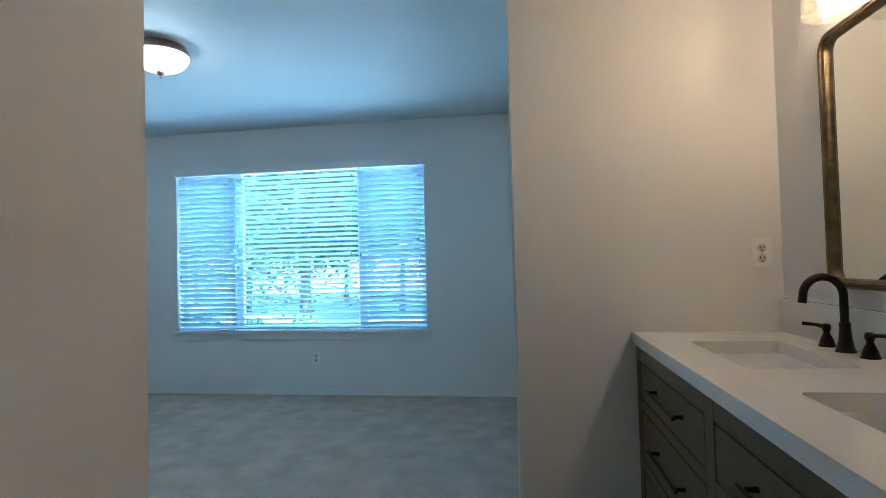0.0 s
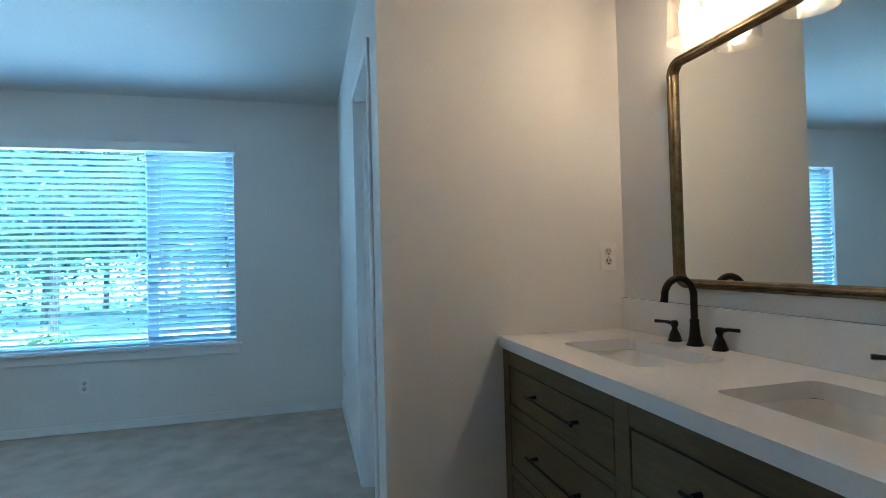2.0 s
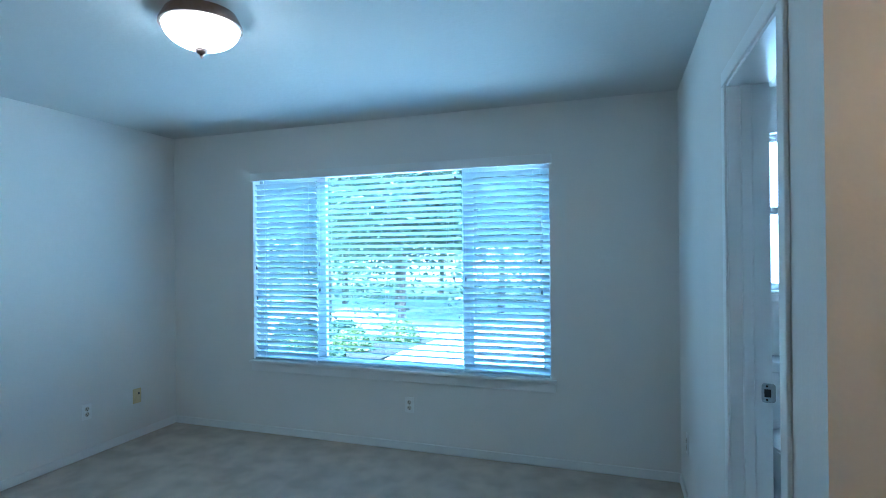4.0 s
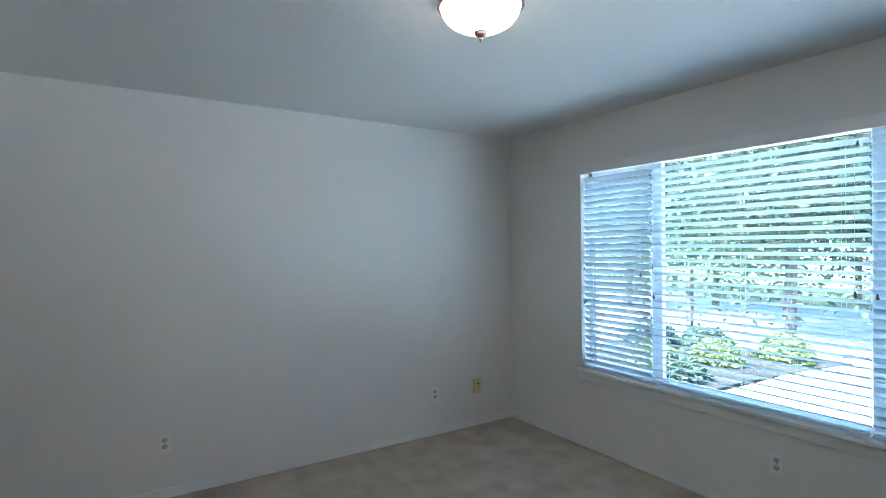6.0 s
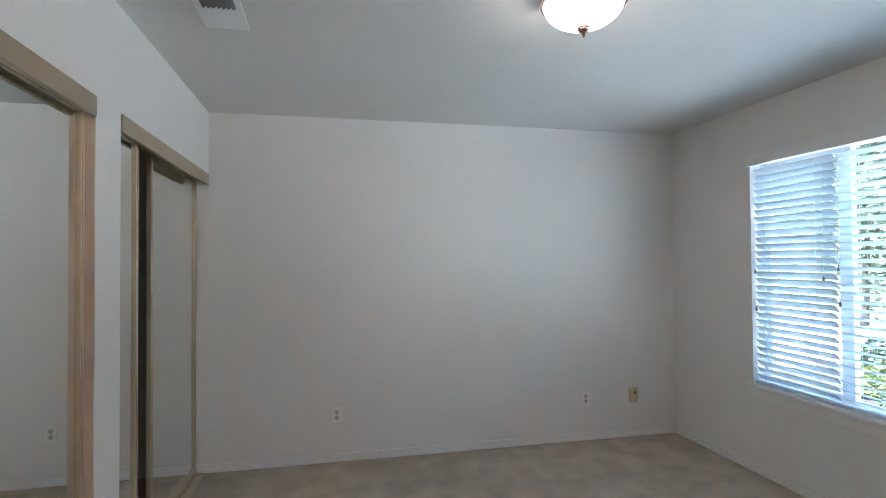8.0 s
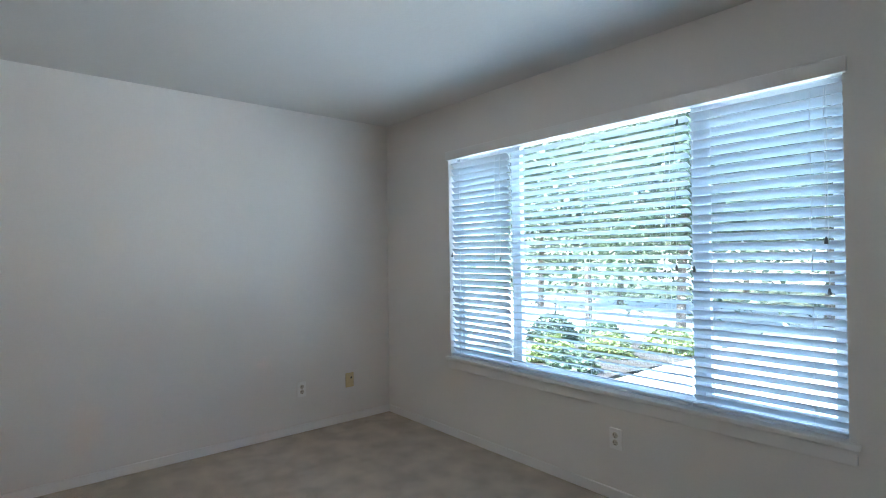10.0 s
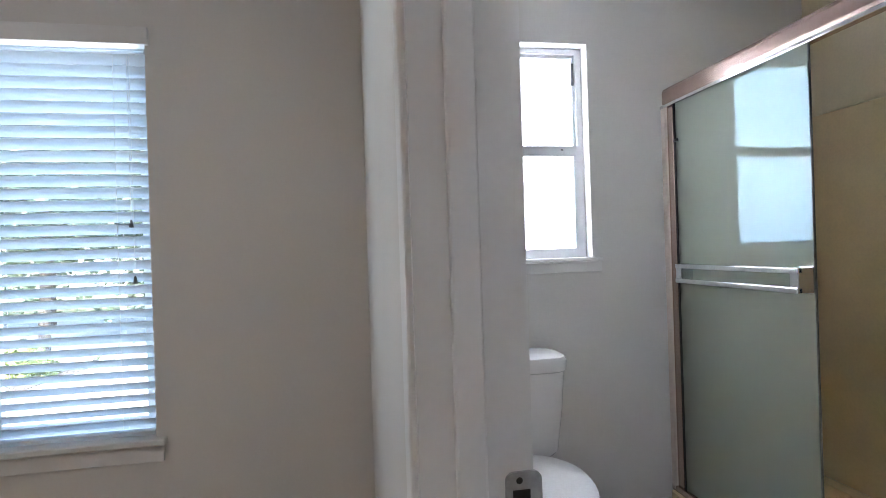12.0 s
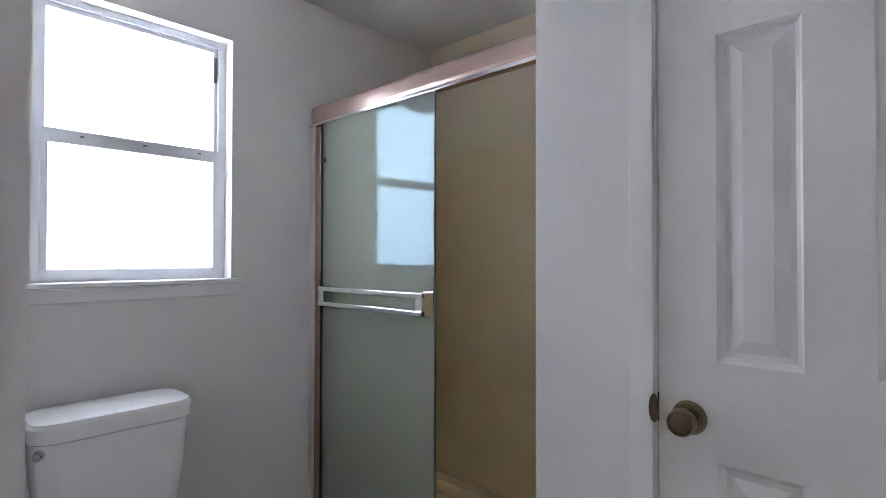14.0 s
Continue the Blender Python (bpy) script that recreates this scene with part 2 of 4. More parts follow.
def lathe(bm, centre, axis, profile, n=28):
    """Profile of (distance along the axis, radius) turned about an axis."""
    c, a = Vector(centre), Vector(axis).normalized()
    u = a.orthogonal().normalized()
    w = a.cross(u)
    rings = []
    for h, r in profile:
        if r < 1e-5:
            rings.append([bm.verts.new(c + a * h)])
        else:
            rings.append([bm.verts.new(c + a * h + (u * math.cos(2 * math.pi * k / n) + w * math.sin(2 * math.pi * k / n)) * r) for k in range(n)])
    for p, q in zip(rings, rings[1:]):
        for k in range(n):
            a0, a1 = p[k % len(p)], p[(k + 1) % len(p)]
            b0, b1 = q[k % len(q)], q[(k + 1) % len(q)]
            vs = []
            for v in (a0, a1, b1, b0):
                if v not in vs:
                    vs.append(v)
            if len(vs) > 2:
                bm.faces.new(vs)
    for ring in (rings[0], rings[-1]):
        if len(ring) > 2:
            bm.faces.new(ring)
    return bm


# ---- plan ----
CEIL_Z = 2.478
WIN_Y = 2.445        # inner face of the bedroom's window wall
BATH_Y = 2.578       # inner face of the bathroom's window wall
LEFT_X = -4.05
CLOSET_Y = -1.173    # closet front, facing the window
HALL_X = -0.745      # end of the closets
VAN_X = 1.01         # wall behind the vanity
LINEN_X = 1.17       # wall with the narrow panelled door
WING_Y = 1.188       # end of the shower
BACK_Y = -3.6
WX0, WX1, WZ0, WZ1 = -3.225, -0.805, 0.590, 2.062    # bedroom window below its head board
WH1 = 2.112          # top of its opening, behind the head board
BX0, BX1, BZ0, BZ1 = 0.378, 1.035, 1.205, 2.192      # bathroom window opening
DY0, DY1, DZ = 0.258, 0.893, 2.055                   # bathroom door opening
AX0, AX1, AZ = -4.048, -2.513, 2.045                 # closet opening beside the far wall
CX0, CX1 = -2.285, -0.900                            # closet opening beside the hall

# ---- walls, floor, ceiling ----
structure("floor", boxes((-4.2, 0.06, -3.7, 2.46, -0.1, 0.0), (0.06, 1.1, -3.7, 0.02, -0.1, 0.0)), CARPET, "worn beige cut-pile carpet with faint stains", "carpet")
structure("floor_bath", boxes((0.06, 2.4, 0.02, 2.7, -0.1, -0.004)), VINYL, "pale vinyl bathroom floor", "floor")
structure("ceiling", boxes((-4.3, 2.5, -3.8, 2.46, CEIL_Z, CEIL_Z + 0.12), (0.0, 2.5, 2.46, 2.73, CEIL_Z, CEIL_Z + 0.12)), CEIL, "white knockdown-textured ceiling", "ceiling")
T = 0.14
structure("wall_window", boxes(
    (LEFT_X - T, WX0, WIN_Y, WIN_Y + T, 0, CEIL_Z), (WX1, 0.0, WIN_Y, WIN_Y + T, 0, CEIL_Z),
    (WX0, WX1, WIN_Y, WIN_Y + T, 0, WZ0), (WX0, WX1, WIN_Y, WIN_Y + T, WH1, CEIL_Z)), WALL, "white painted wall round the wide window", "wall")
structure("wall_bath_window", boxes(
    (0.12, BX0, BATH_Y, BATH_Y + T, 0, CEIL_Z), (BX1, 2.4, BATH_Y, BATH_Y + T, 0, CEIL_Z),
    (BX0, BX1, BATH_Y, BATH_Y + T, 0, BZ0), (BX0, BX1, BATH_Y, BATH_Y + T, BZ1, CEIL_Z)), WALL, "white painted bathroom wall behind the toilet", "wall")
structure("wall_left", boxes((LEFT_X - T, LEFT_X, -1.95, WIN_Y, 0, CEIL_Z)), WALL, "plain white painted bedroom wall", "wall")
structure("wall_right", boxes(
    (0.0, 0.12, 0.0, DY0, 0, CEIL_Z), (0.0, 0.12, DY1, BATH_Y + T, 0, CEIL_Z), (0.0, 0.12, DY0, DY1, DZ, CEIL_Z)), WALL, "white painted wall with the bathroom doorway", "wall")
structure("wall_partition", boxes((0.12, LINEN_X + 0.1, 0.0, 0.12, 0, CEIL_Z)), WALL, "white painted wall at the end of the vanity", "wall")
structure("wall_vanity", boxes((VAN_X, VAN_X + 0.12, BACK_Y, 0.0, 0, CEIL_Z)), WALL, "white painted wall behind the vanity", "wall")
structure("wall_back", boxes((-0.84, VAN_X + 0.12, BACK_Y - 0.12, BACK_Y, 0, CEIL_Z)), WALL, "plain white wall at the end of the hall", "wall")
structure("wall_hall", boxes((HALL_X - 0.12, HALL_X, BACK_Y, CLOSET_Y - 0.135, 0, CEIL_Z)), WALL, "white painted wall at the end of the closets", "wall")
structure("wall_closet", boxes(
    (CX1, HALL_X, CLOSET_Y - 0.135, CLOSET_Y, 0, CEIL_Z), (AX1, CX0, CLOSET_Y - 0.135, CLOSET_Y, 0, CEIL_Z),
    (LEFT_X, AX0, CLOSET_Y - 0.135, CLOSET_Y, 0, CEIL_Z),
    (AX0, AX1, CLOSET_Y - 0.135, CLOSET_Y, AZ, CEIL_Z), (CX0, CX1, CLOSET_Y - 0.135, CLOSET_Y, AZ, CEIL_Z)), WALL, "white painted wall round the mirrored closets", "wall")
structure("wall_closet_back", boxes((LEFT_X - T, HALL_X - 0.12, -1.97, -1.85, 0, CEIL_Z), (-2.47, -2.35, -1.85, CLOSET_Y - 0.135, 0, CEIL_Z)), WALL, "plain wall inside the closets", "wall")
structure("wall_linen", boxes(
    (LINEN_X, LINEN_X + 0.1, 0.89, WING_Y, 0, CEIL_Z), (LINEN_X, LINEN_X + 0.1, 0.12, 0.27, 0, CEIL_Z), (LINEN_X, LINEN_X + 0.1, 0.27, 0.89, 2.04, CEIL_Z),
    (LINEN_X + 0.1, 2.4, WING_Y - 0.1, WING_Y, 0, CEIL_Z), (1.9, 2.0, 0.12, WING_Y - 0.1, 0, CEIL_Z)), WALL_ROUGH, "white textured wall beside the shower", "wall")
structure("wall_shower_back", boxes((2.2, 2.32, WING_Y, BATH_Y, 0, CEIL_Z)), WALL, "painted wall above the shower surround", "wall")


# ---- trim ----
def baseboard(name, items):
    bm = bmesh.new()
    for it in items:
        box(bm, *it, bev=0.004, seg=1)
    return structure(name, bm, TRIM, "low white painted baseboard", "baseboard")


BH, BT = 0.062, 0.011
baseboard("baseboard", [(LEFT_X + BT, 0.0, WIN_Y - BT, WIN_Y, 0, BH)])
baseboard("baseboard", [(LEFT_X, LEFT_X + BT, CLOSET_Y - 0.1, WIN_Y, 0, BH)])
baseboard("baseboard", [(-BT, 0.0, 0.945, WIN_Y - BT, 0, BH)])
baseboard("baseboard", [(-BT, 0.0, 0.0, 0.205, 0, BH)])
baseboard("baseboard", [(-BT, 0.46, -BT, 0.0, 0, BH)])
baseboard("baseboard", [(HALL_X, HALL_X + BT, BACK_Y, CLOSET_Y, 0, BH)])
baseboard("baseboard", [(AX1 + 0.005, CX0 - 0.005, CLOSET_Y, CLOSET_Y + BT, 0, BH)])
baseboard("baseboard", [(CX1 + 0.005, HALL_X + BT, CLOSET_Y, CLOSET_Y + BT, 0, BH)])
baseboard("baseboard", [(0.12, 1.38, BATH_Y - BT, BATH_Y, 0, BH)])

# ---- bathroom doorway ----
d = thing("door_1", (0.06, 0.575, 0), "white painted bathroom doorway with metal strike plate", "doorway", kind="structure")
CW, CT = 0.050, 0.012
for nm, it in (("casing", (-CT, 0.0, DY1 - 0.004, DY1 + CW, 0, DZ - 0.004)), ("casing", (-CT, 0.0, DY0 - CW, DY0 + 0.004, 0, DZ - 0.004)),
               ("casing", (-CT, 0.0, DY0 - CW, DY1 + CW, DZ - 0.004, DZ + CW))):
    part(nm, box(bmesh.new(), *it, bev=0.004), TRIM, d)
part("jamb", boxes((-0.004, 0.124, DY1 - 0.014, DY1 + 0.001, 0, DZ - 0.004)), TRIM, d)
part("jamb", boxes((-0.004, 0.124, DY0 - 0.001, DY0 + 0.014, 0, DZ - 0.004)), TRIM, d)
part("jamb", boxes((-0.004, 0.124, DY0 + 0.014, DY1 - 0.014, DZ - 0.016, DZ + 0.001)), TRIM, d)
part("door_stop", box(bmesh.new(), 0.036, 0.070, DY1 - 0.025, DY1 - 0.013, 0, DZ - 0.016, bev=0.003), TRIM, d)
part("door_stop", box(bmesh.new(), 0.036, 0.070, DY0 + 0.013, DY0 + 0.025, 0, DZ - 0.016, bev=0.003), TRIM, d)
spm = bmesh.new()
spx, spz, spo = 0.112, 0.983, []
for k in range(24):
    sx, sz = (1, 1, -1, -1)[k // 6], (1, -1, -1, 1)[k // 6]
    ang = radians((90, 0, 270, 180)[k // 6] - 18 * (k % 6))
    spo.append((spx + sx * 0.011 + 0.010 * math.cos(ang), spz + sz * 0.0225 + 0.010 * math.sin(ang)))
ring_a = [spm.verts.new((x, DY1 - 0.0135, z)) for x, z in spo]
ring_b = [spm.verts.new((x, DY1 - 0.0172, z)) for x, z in spo]
spm.faces.new(ring_a)
spm.faces.new(ring_b)
for k in range(24):
    spm.faces.new((ring_a[k], ring_a[(k + 1) % 24], ring_b[(k + 1) % 24], ring_b[k]))
sp = part("strike_plate", spm, STEEL, d, "dull steel strike plate")
part("screw", lathe(bmesh.new(), (0.107, DY1 - 0.0172, 1.006), (0, -1, 0), [(0, 0.004), (0.001, 0.003), (0.0012, 0)], 10), BRONZE, sp)
part("screw", lathe(bmesh.new(), (0.107, DY1 - 0.0172, 0.960), (0, -1, 0), [(0, 0.004), (0.001, 0.003), (0.0012, 0)], 10), BRONZE, sp)
# black block paints the dark inside of the latch hole
part("latch_hole", boxes((0.099, 0.119, DY1 - 0.0178, DY1 - 0.016, 0.969, 0.996)), GAP, sp)

# ---- bedroom window ----
w = thing("window_1", (-2.0, WIN_Y + 0.1, WZ0), "wide white aluminium window with painted sill and head board", "window", kind="structure")
FY0, FY1 = WIN_Y + 0.090, WIN_Y + 0.135
fr = part("window_frame", boxes((WX0, WX0 + 0.035, FY0, FY1, WZ0, WH1), (WX1 - 0.035, WX1, FY0, FY1, WZ0, WH1), (WX0 + 0.035, WX1 - 0.035, FY0, FY1, WZ0, WZ0 + 0.035), (WX0 + 0.035, WX1 - 0.035, FY0, FY1, WH1 - 0.035, WH1)), ALU, w)
for mx in (-2.625, -1.425):
    part("mullion", box(bmesh.new(), mx - 0.028, mx + 0.028, FY0 + 0.004, FY1 - 0.004, WZ0 + 0.035, WH1 - 0.035, bev=0.003), ALU, w)
for x0, x1 in ((WX0 + 0.035, -2.653), (-1.397, WX1 - 0.035)):
    part("sash", boxes((x0, x0 + 0.025, FY0 + 0.008, FY1 - 0.012, WZ0 + 0.035, WH1 - 0.035), (x1 - 0.025, x1, FY0 + 0.008, FY1 - 0.012, WZ0 + 0.035, WH1 - 0.035), (x0 + 0.025, x1 - 0.025, FY0 + 0.008, FY1 - 0.012, WZ0 + 0.035, WZ0 + 0.06), (x0 + 0.025, x1 - 0.025, FY0 + 0.008, FY1 - 0.012, WH1 - 0.06, WH1 - 0.035)), ALU, w)
for x0, x1 in ((WX0 + 0.05, -2.66), (-2.605, -1.445), (-1.39, WX1 - 0.05)):
    p = part("pane", boxes((x0, x1, FY1 - 0.022, FY1 - 0.018, WZ0 + 0.045, WH1 - 0.045)), GLASS, w)
    p.visible_shadow = False
part("window_sill", box(bmesh.new(), WX0 - 0.03, WX1 + 0.038, WIN_Y - 0.030, FY0 - 0.001, WZ0 - 0.022, WZ0 + 0.004, bev=0.006), TRIM, w)
part("apron", box(bmesh.new(), WX0 - 0.015, WX1 + 0.028, WIN_Y - 0.013, WIN_Y + 0.002, WZ0 - 0.085, WZ0 - 0.022, bev=0.003), TRIM, w)
part("head_board", box(bmesh.new(), WX0 - 0.012, WX1 + 0.016, WIN_Y - 0.022, WIN_Y + 0.002, WZ1 + 0.001, WZ1 + 0.066, bev=0.003), TRIM, w)


def slat_mesh(width):
    bm = bmesh.new()
    n, half, th = 6, 0.025, 0.0028
    top, bot = [], []
    for k in range(n + 1):
        u = -half + 2 * half * k / n
        crown = 0.0035 * (1 - (u / half) ** 2)
        top.append([bm.verts.new((x, u, crown + th / 2)) for x in (-width / 2, width / 2)])
        bot.append([bm.verts.new((x, u, crown - th / 2)) for x in (-width / 2, width / 2)])
    for k in range(n):
        bm.faces.new((top[k][0], top[k][1], top[k + 1][1], top[k + 1][0]))
        bm.faces.new((bot[k][0], bot[k + 1][0], bot[k + 1][1], bot[k][1]))
        for s_ in (0, 1):
            bm.faces.new((top[k][s_], top[k + 1][s_], bot[k + 1][s_], bot[k][s_]))
    bm.faces.new((top[0][0], bot[0][0], bot[0][1], top[0][1]))
    bm.faces.new((top[n][0], top[n][1], bot[n][1], bot[n][0]))
    bmesh.ops.recalc_face_normals(bm, faces=bm.faces)
    me = bpy.data.meshes.new("slat")
    bm.to_mesh(me)
    bm.free()
    me.materials.append(SLAT)
    return me


def blind(x0, x1, tilt, label, tassels, wand_x, sag):
    """A two-inch slatted blind hung inside the window opening."""
    y = WIN_Y + 0.032
    b = thing("window_blind", ((x0 + x1) / 2, y, WZ0 + 0.02), label, "blind", "blinds in the wide window")
    part("headrail", box(bmesh.new(), x0, x1, y - 0.030, y + 0.028, WH1 - 0.040, WH1 - 0.002, bev=0.003), ALU, b)
    rng = random.Random(int(-x0 * 100))
    n = 31
    ztop, zbot = 2.020, WZ0 + 0.056
    me = slat_mesh(x1 - x0 - 0.006)
    for k in range(n):
        o = new("slat", me)
        o.parent = b
        o.matrix_parent_inverse = Matrix.Translation(-Vector(b.location))
        z = ztop + (zbot - ztop) * k / (n - 1)
        extra = sag * max(0.0, (k - n + 6) / 6.0)
        o.matrix_basis = pose((x0 + x1) / 2, y, z, -tilt + rng.uniform(-0.8, 0.8), rng.uniform(-0.12, 0.12) + extra, rng.uniform(-0.1, 0.1))
    o = part("bottom_rail", box(bmesh.new(), x0 + 0.003, x1 - 0.003, y - 0.024, y + 0.024, WZ0 + 0.010, WZ0 + 0.027, bev=0.004), SLAT, b)
    nl = 2 if x1 - x0 < 0.8 else 3
    for i in range(nl):
        lx = x0 + 0.11 + (x1 - x0 - 0.22) * i / (nl - 1)
        bm_ = bmesh.new()
        for dy in (-0.026, 0.026):
            tube(bm_, [(lx, y + dy, WZ0 + 0.02), (lx, y + dy, WZ1 - 0.035)], 0.0009, 5)
        part("ladder_cord", bm_, TRIM, b)
    for tx, tz in tassels:
        c = part("pull_cord", tube(bmesh.new(), [(tx, y - 0.034, tz + 0.03), (tx, y - 0.034, WZ1 - 0.04)], 0.0011, 5), TRIM, b)
        part("tassel", lathe(bmesh.new(), (tx, y - 0.034, tz - 0.013), (0, 0, 1), [(0, 0.007), (0.004, 0.008), (0.024, 0.0045), (0.03, 0.002)], 10), GREY, c, "grey cord tassel")
    if wand_x:
        part("tilt_wand", tube(bmesh.new(), [(wand_x, y - 0.036, WZ1 - 0.04), (wand_x + 0.004, y - 0.036, 1.35)], 0.0035, 8), ALU, b)
    return b


blind(WX0 + 0.004, -2.640, 47, "narrow white slatted blind nearly closed in the window", [(-3.19, 1.35), (-3.185, 1.10), (-2.694, 1.32)], 0, 0.0)
blind(-2.634, -1.436, 24, "wide white slatted blind half open in the window", [(-2.60, 1.38), (-2.595, 1.18), (-1.489, 1.275), (-1.475, 2.00)], 0, 0.15)
blind(-1.430, WX1 - 0.004, 43, "narrow white slatted blind partly closed, bottom sagging", [(-1.401, 1.27), (-0.868, 1.395), (-0.86, 1.185)], 0, -0.35)

# ---- outlets ----
def outlet(x, y, z, face, label, plate=PLATE):
    """A duplex outlet: a plate, two receptacles with slots, and a screw. face: the way it looks."""
    o = thing("wall_outlet", (x, y, z), label, "outlet", "wall outlets")
    a = {"+x": 90, "-y": 0, "-x": -90}[face]
    m = pose(x, y, z, 0, 0, a)

    def put(nm, bm, mt, parent, lab=""):
        bm.transform(m)
        return part(nm, bm, mt, parent, lab)
    put("plate", box(bmesh.new(), -0.036, 0.036, -0.006, 0.0, -0.058, 0.058, bev=0.003), plate, o)
    for dz in (-0.020, 0.020):
        bm_ = bmesh.new()
        lathe(bm_, (0, -0.0055, dz), (0, -1, 0), [(0, 0.0165), (0.002, 0.0165), (0.0025, 0.015), (0.0025, 0)], 20)
        r = put("receptacle", bm_, ALMOND if plate is PLATE else plate, o)
        for sx, w_, h_ in ((-0.0065, 0.0034, 0.011), (0.0065, 0.0034, 0.009)):
            put("slot", boxes((sx - w_ / 2, sx + w_ / 2, -0.0086, -0.006, dz + 0.001 - h_ / 2 + 0.002, dz + 0.001 + h_ / 2 + 0.002)), BLACK, r)
        put("slot", boxes((-0.003, 0.003, -0.0086, -0.006, dz - 0.012, dz - 0.006)), BLACK, r)
    put("screw", lathe(bmesh.new(), (0, -0.006, 0), (0, -1, 0), [(0, 0.003), (0.001, 0.002), (0.0012, 0)], 8), CHROME, o)
    return o


outlet(LEFT_X, -0.31, 0.337, "+x", "white duplex outlet on the plain bedroom wall near the closet")
outlet(LEFT_X, 1.632, 0.330, "+x", "white duplex outlet low on the wall beside a jack")
outlet(-1.845, WIN_Y, 0.335, "-y", "white duplex outlet under the wide window")
outlet(0.0, 2.113, 0.36, "-x", "white duplex outlet near the room corner")
outlet(0.935, 0.0, 1.182, "-y", "white duplex outlet above the vanity counter")
jk = thing("phone_jack", (LEFT_X, 2.05, 0.335), "yellowed ivory jack plate low on the bedroom wall", "jack")
part("plate", box(bmesh.new(), LEFT_X, LEFT_X + 0.008, 2.013, 2.087, 0.277, 0.393, bev=0.003), IVORY, jk)
part("socket", boxes((LEFT_X + 0.008, LEFT_X + 0.0095, 2.057, 2.071, 0.345, 0.361)), BLACK, jk)

# ---- ceiling light ----
LX, LY = -2.015, 0.60
cl = thing("ceiling_light", (LX, LY, CEIL_Z), "lit flush ceiling lamp with milk-glass bowl and metal ring", "ceiling lamp")
part("ring", lathe(bmesh.new(), (LX, LY, CEIL_Z), (0, 0, -1), [(0, 0.140), (0.012, 0.146), (0.030, 0.155), (0.048, 0.164), (0.056, 0.164), (0.058, 0.153), (0.05, 0.146)], 48), COPPER, cl, "brushed copper-bronze ring", smooth=True)
prof = [(0.052, 0.151)] + [(0.052 + 0.095 * math.sin(a * math.pi / 20), 0.151 * math.cos(a * math.pi / 20)) for a in range(1, 10)] + [(0.147, 0.012), (0.147, 0.0)]
part("glass_bowl", lathe(bmesh.new(), (LX, LY, CEIL_Z), (0, 0, -1), prof, 48), BOWL_GLOW, cl, "glowing milk-glass bowl", smooth=True)
part("finial", lathe(bmesh.new(), (LX, LY, CEIL_Z), (0, 0, -1), [(0.142, 0.0), (0.143, 0.024), (0.149, 0.025), (0.152, 0.021), (0.157, 0.024), (0.165, 0.017), (0.171, 0.006), (0.176, 0.008), (0.182, 0.004), (0.187, 0.001)], 24), COPPER, cl, "bronze finial", smooth=True)

# ---- ceiling vent ----
vx0, vx1, vy0, vy1 = -2.620, -2.09, -0.875, -0.694
vz = CEIL_Z
cv = thing("ceiling_vent", ((vx0 + vx1) / 2, (vy0 + vy1) / 2, vz), "white ceiling register with grey louvres", "vent")
part("frame", boxes((vx0, vx1, vy0, vy0 + 0.025, vz - 0.008, vz), (vx0, vx1, vy1 - 0.025, vy1, vz - 0.008, vz), (vx0, vx0 + 0.190, vy0 + 0.025, vy1 - 0.025, vz - 0.008, vz), (vx1 - 0.025, vx1, vy0 + 0.025, vy1 - 0.025, vz - 0.008, vz)), TRIM, cv)
part("backing", boxes((vx0 + 0.185, vx1 - 0.02, vy0 + 0.02, vy1 - 0.02, vz - 0.0015, vz - 0.0005)), GREY, cv)
for k in range(7):
    yy = vy0 + 0.034 + k * 0.0190
    bm = box(bmesh.new(), vx0 + 0.190, vx1 - 0.025, -0.008, 0.008, -0.0007, 0.0007)
    bm.transform(pose(0, yy, vz - 0.006, 35, 0, 0))
    part("louvre", bm, GREY, cv)

# ---- mirrored closet doors ----
def closet_door(x0, x1, y, label):
    """A tall mirror in a gold metal frame that slides in a track."""
    z0, z1, s_ = 0.018, 2.016, 0.028
    c = thing("mirrored_closet_door", ((x0 + x1) / 2, y, z0), label, "closet door", "mirrored closet doors")
    for a, b_ in ((x0, x0 + s_), (x1 - s_, x1)):
        bm_ = box(bmesh.new(), a, b_, y - 0.014, y + 0.010, z0, z1, bev=0.003)
        box(bm_, (a + b_) / 2 - 0.005, (a + b_) / 2 + 0.005, y + 0.0095, y + 0.0135, z0, z1, bev=0.0015, seg=1)
        part("stile", bm_, GOLD, c, "champagne-gold metal stile")
    for za, zb in ((z0, z0 + 0.04), (z1 - 0.036, z1)):
        part("rail", box(bmesh.new(), x0 + s_, x1 - s_, y - 0.012, y + 0.006, za, zb, bev=0.002), GOLD, c, "champagne-gold metal rail")
    part("mirror", boxes((x0 + s_ - 0.004, x1 - s_ + 0.004, y - 0.008, y - 0.001, z0 + 0.036, z1 - 0.032)), MIRROR, c, "clean mirror glass")
    return c


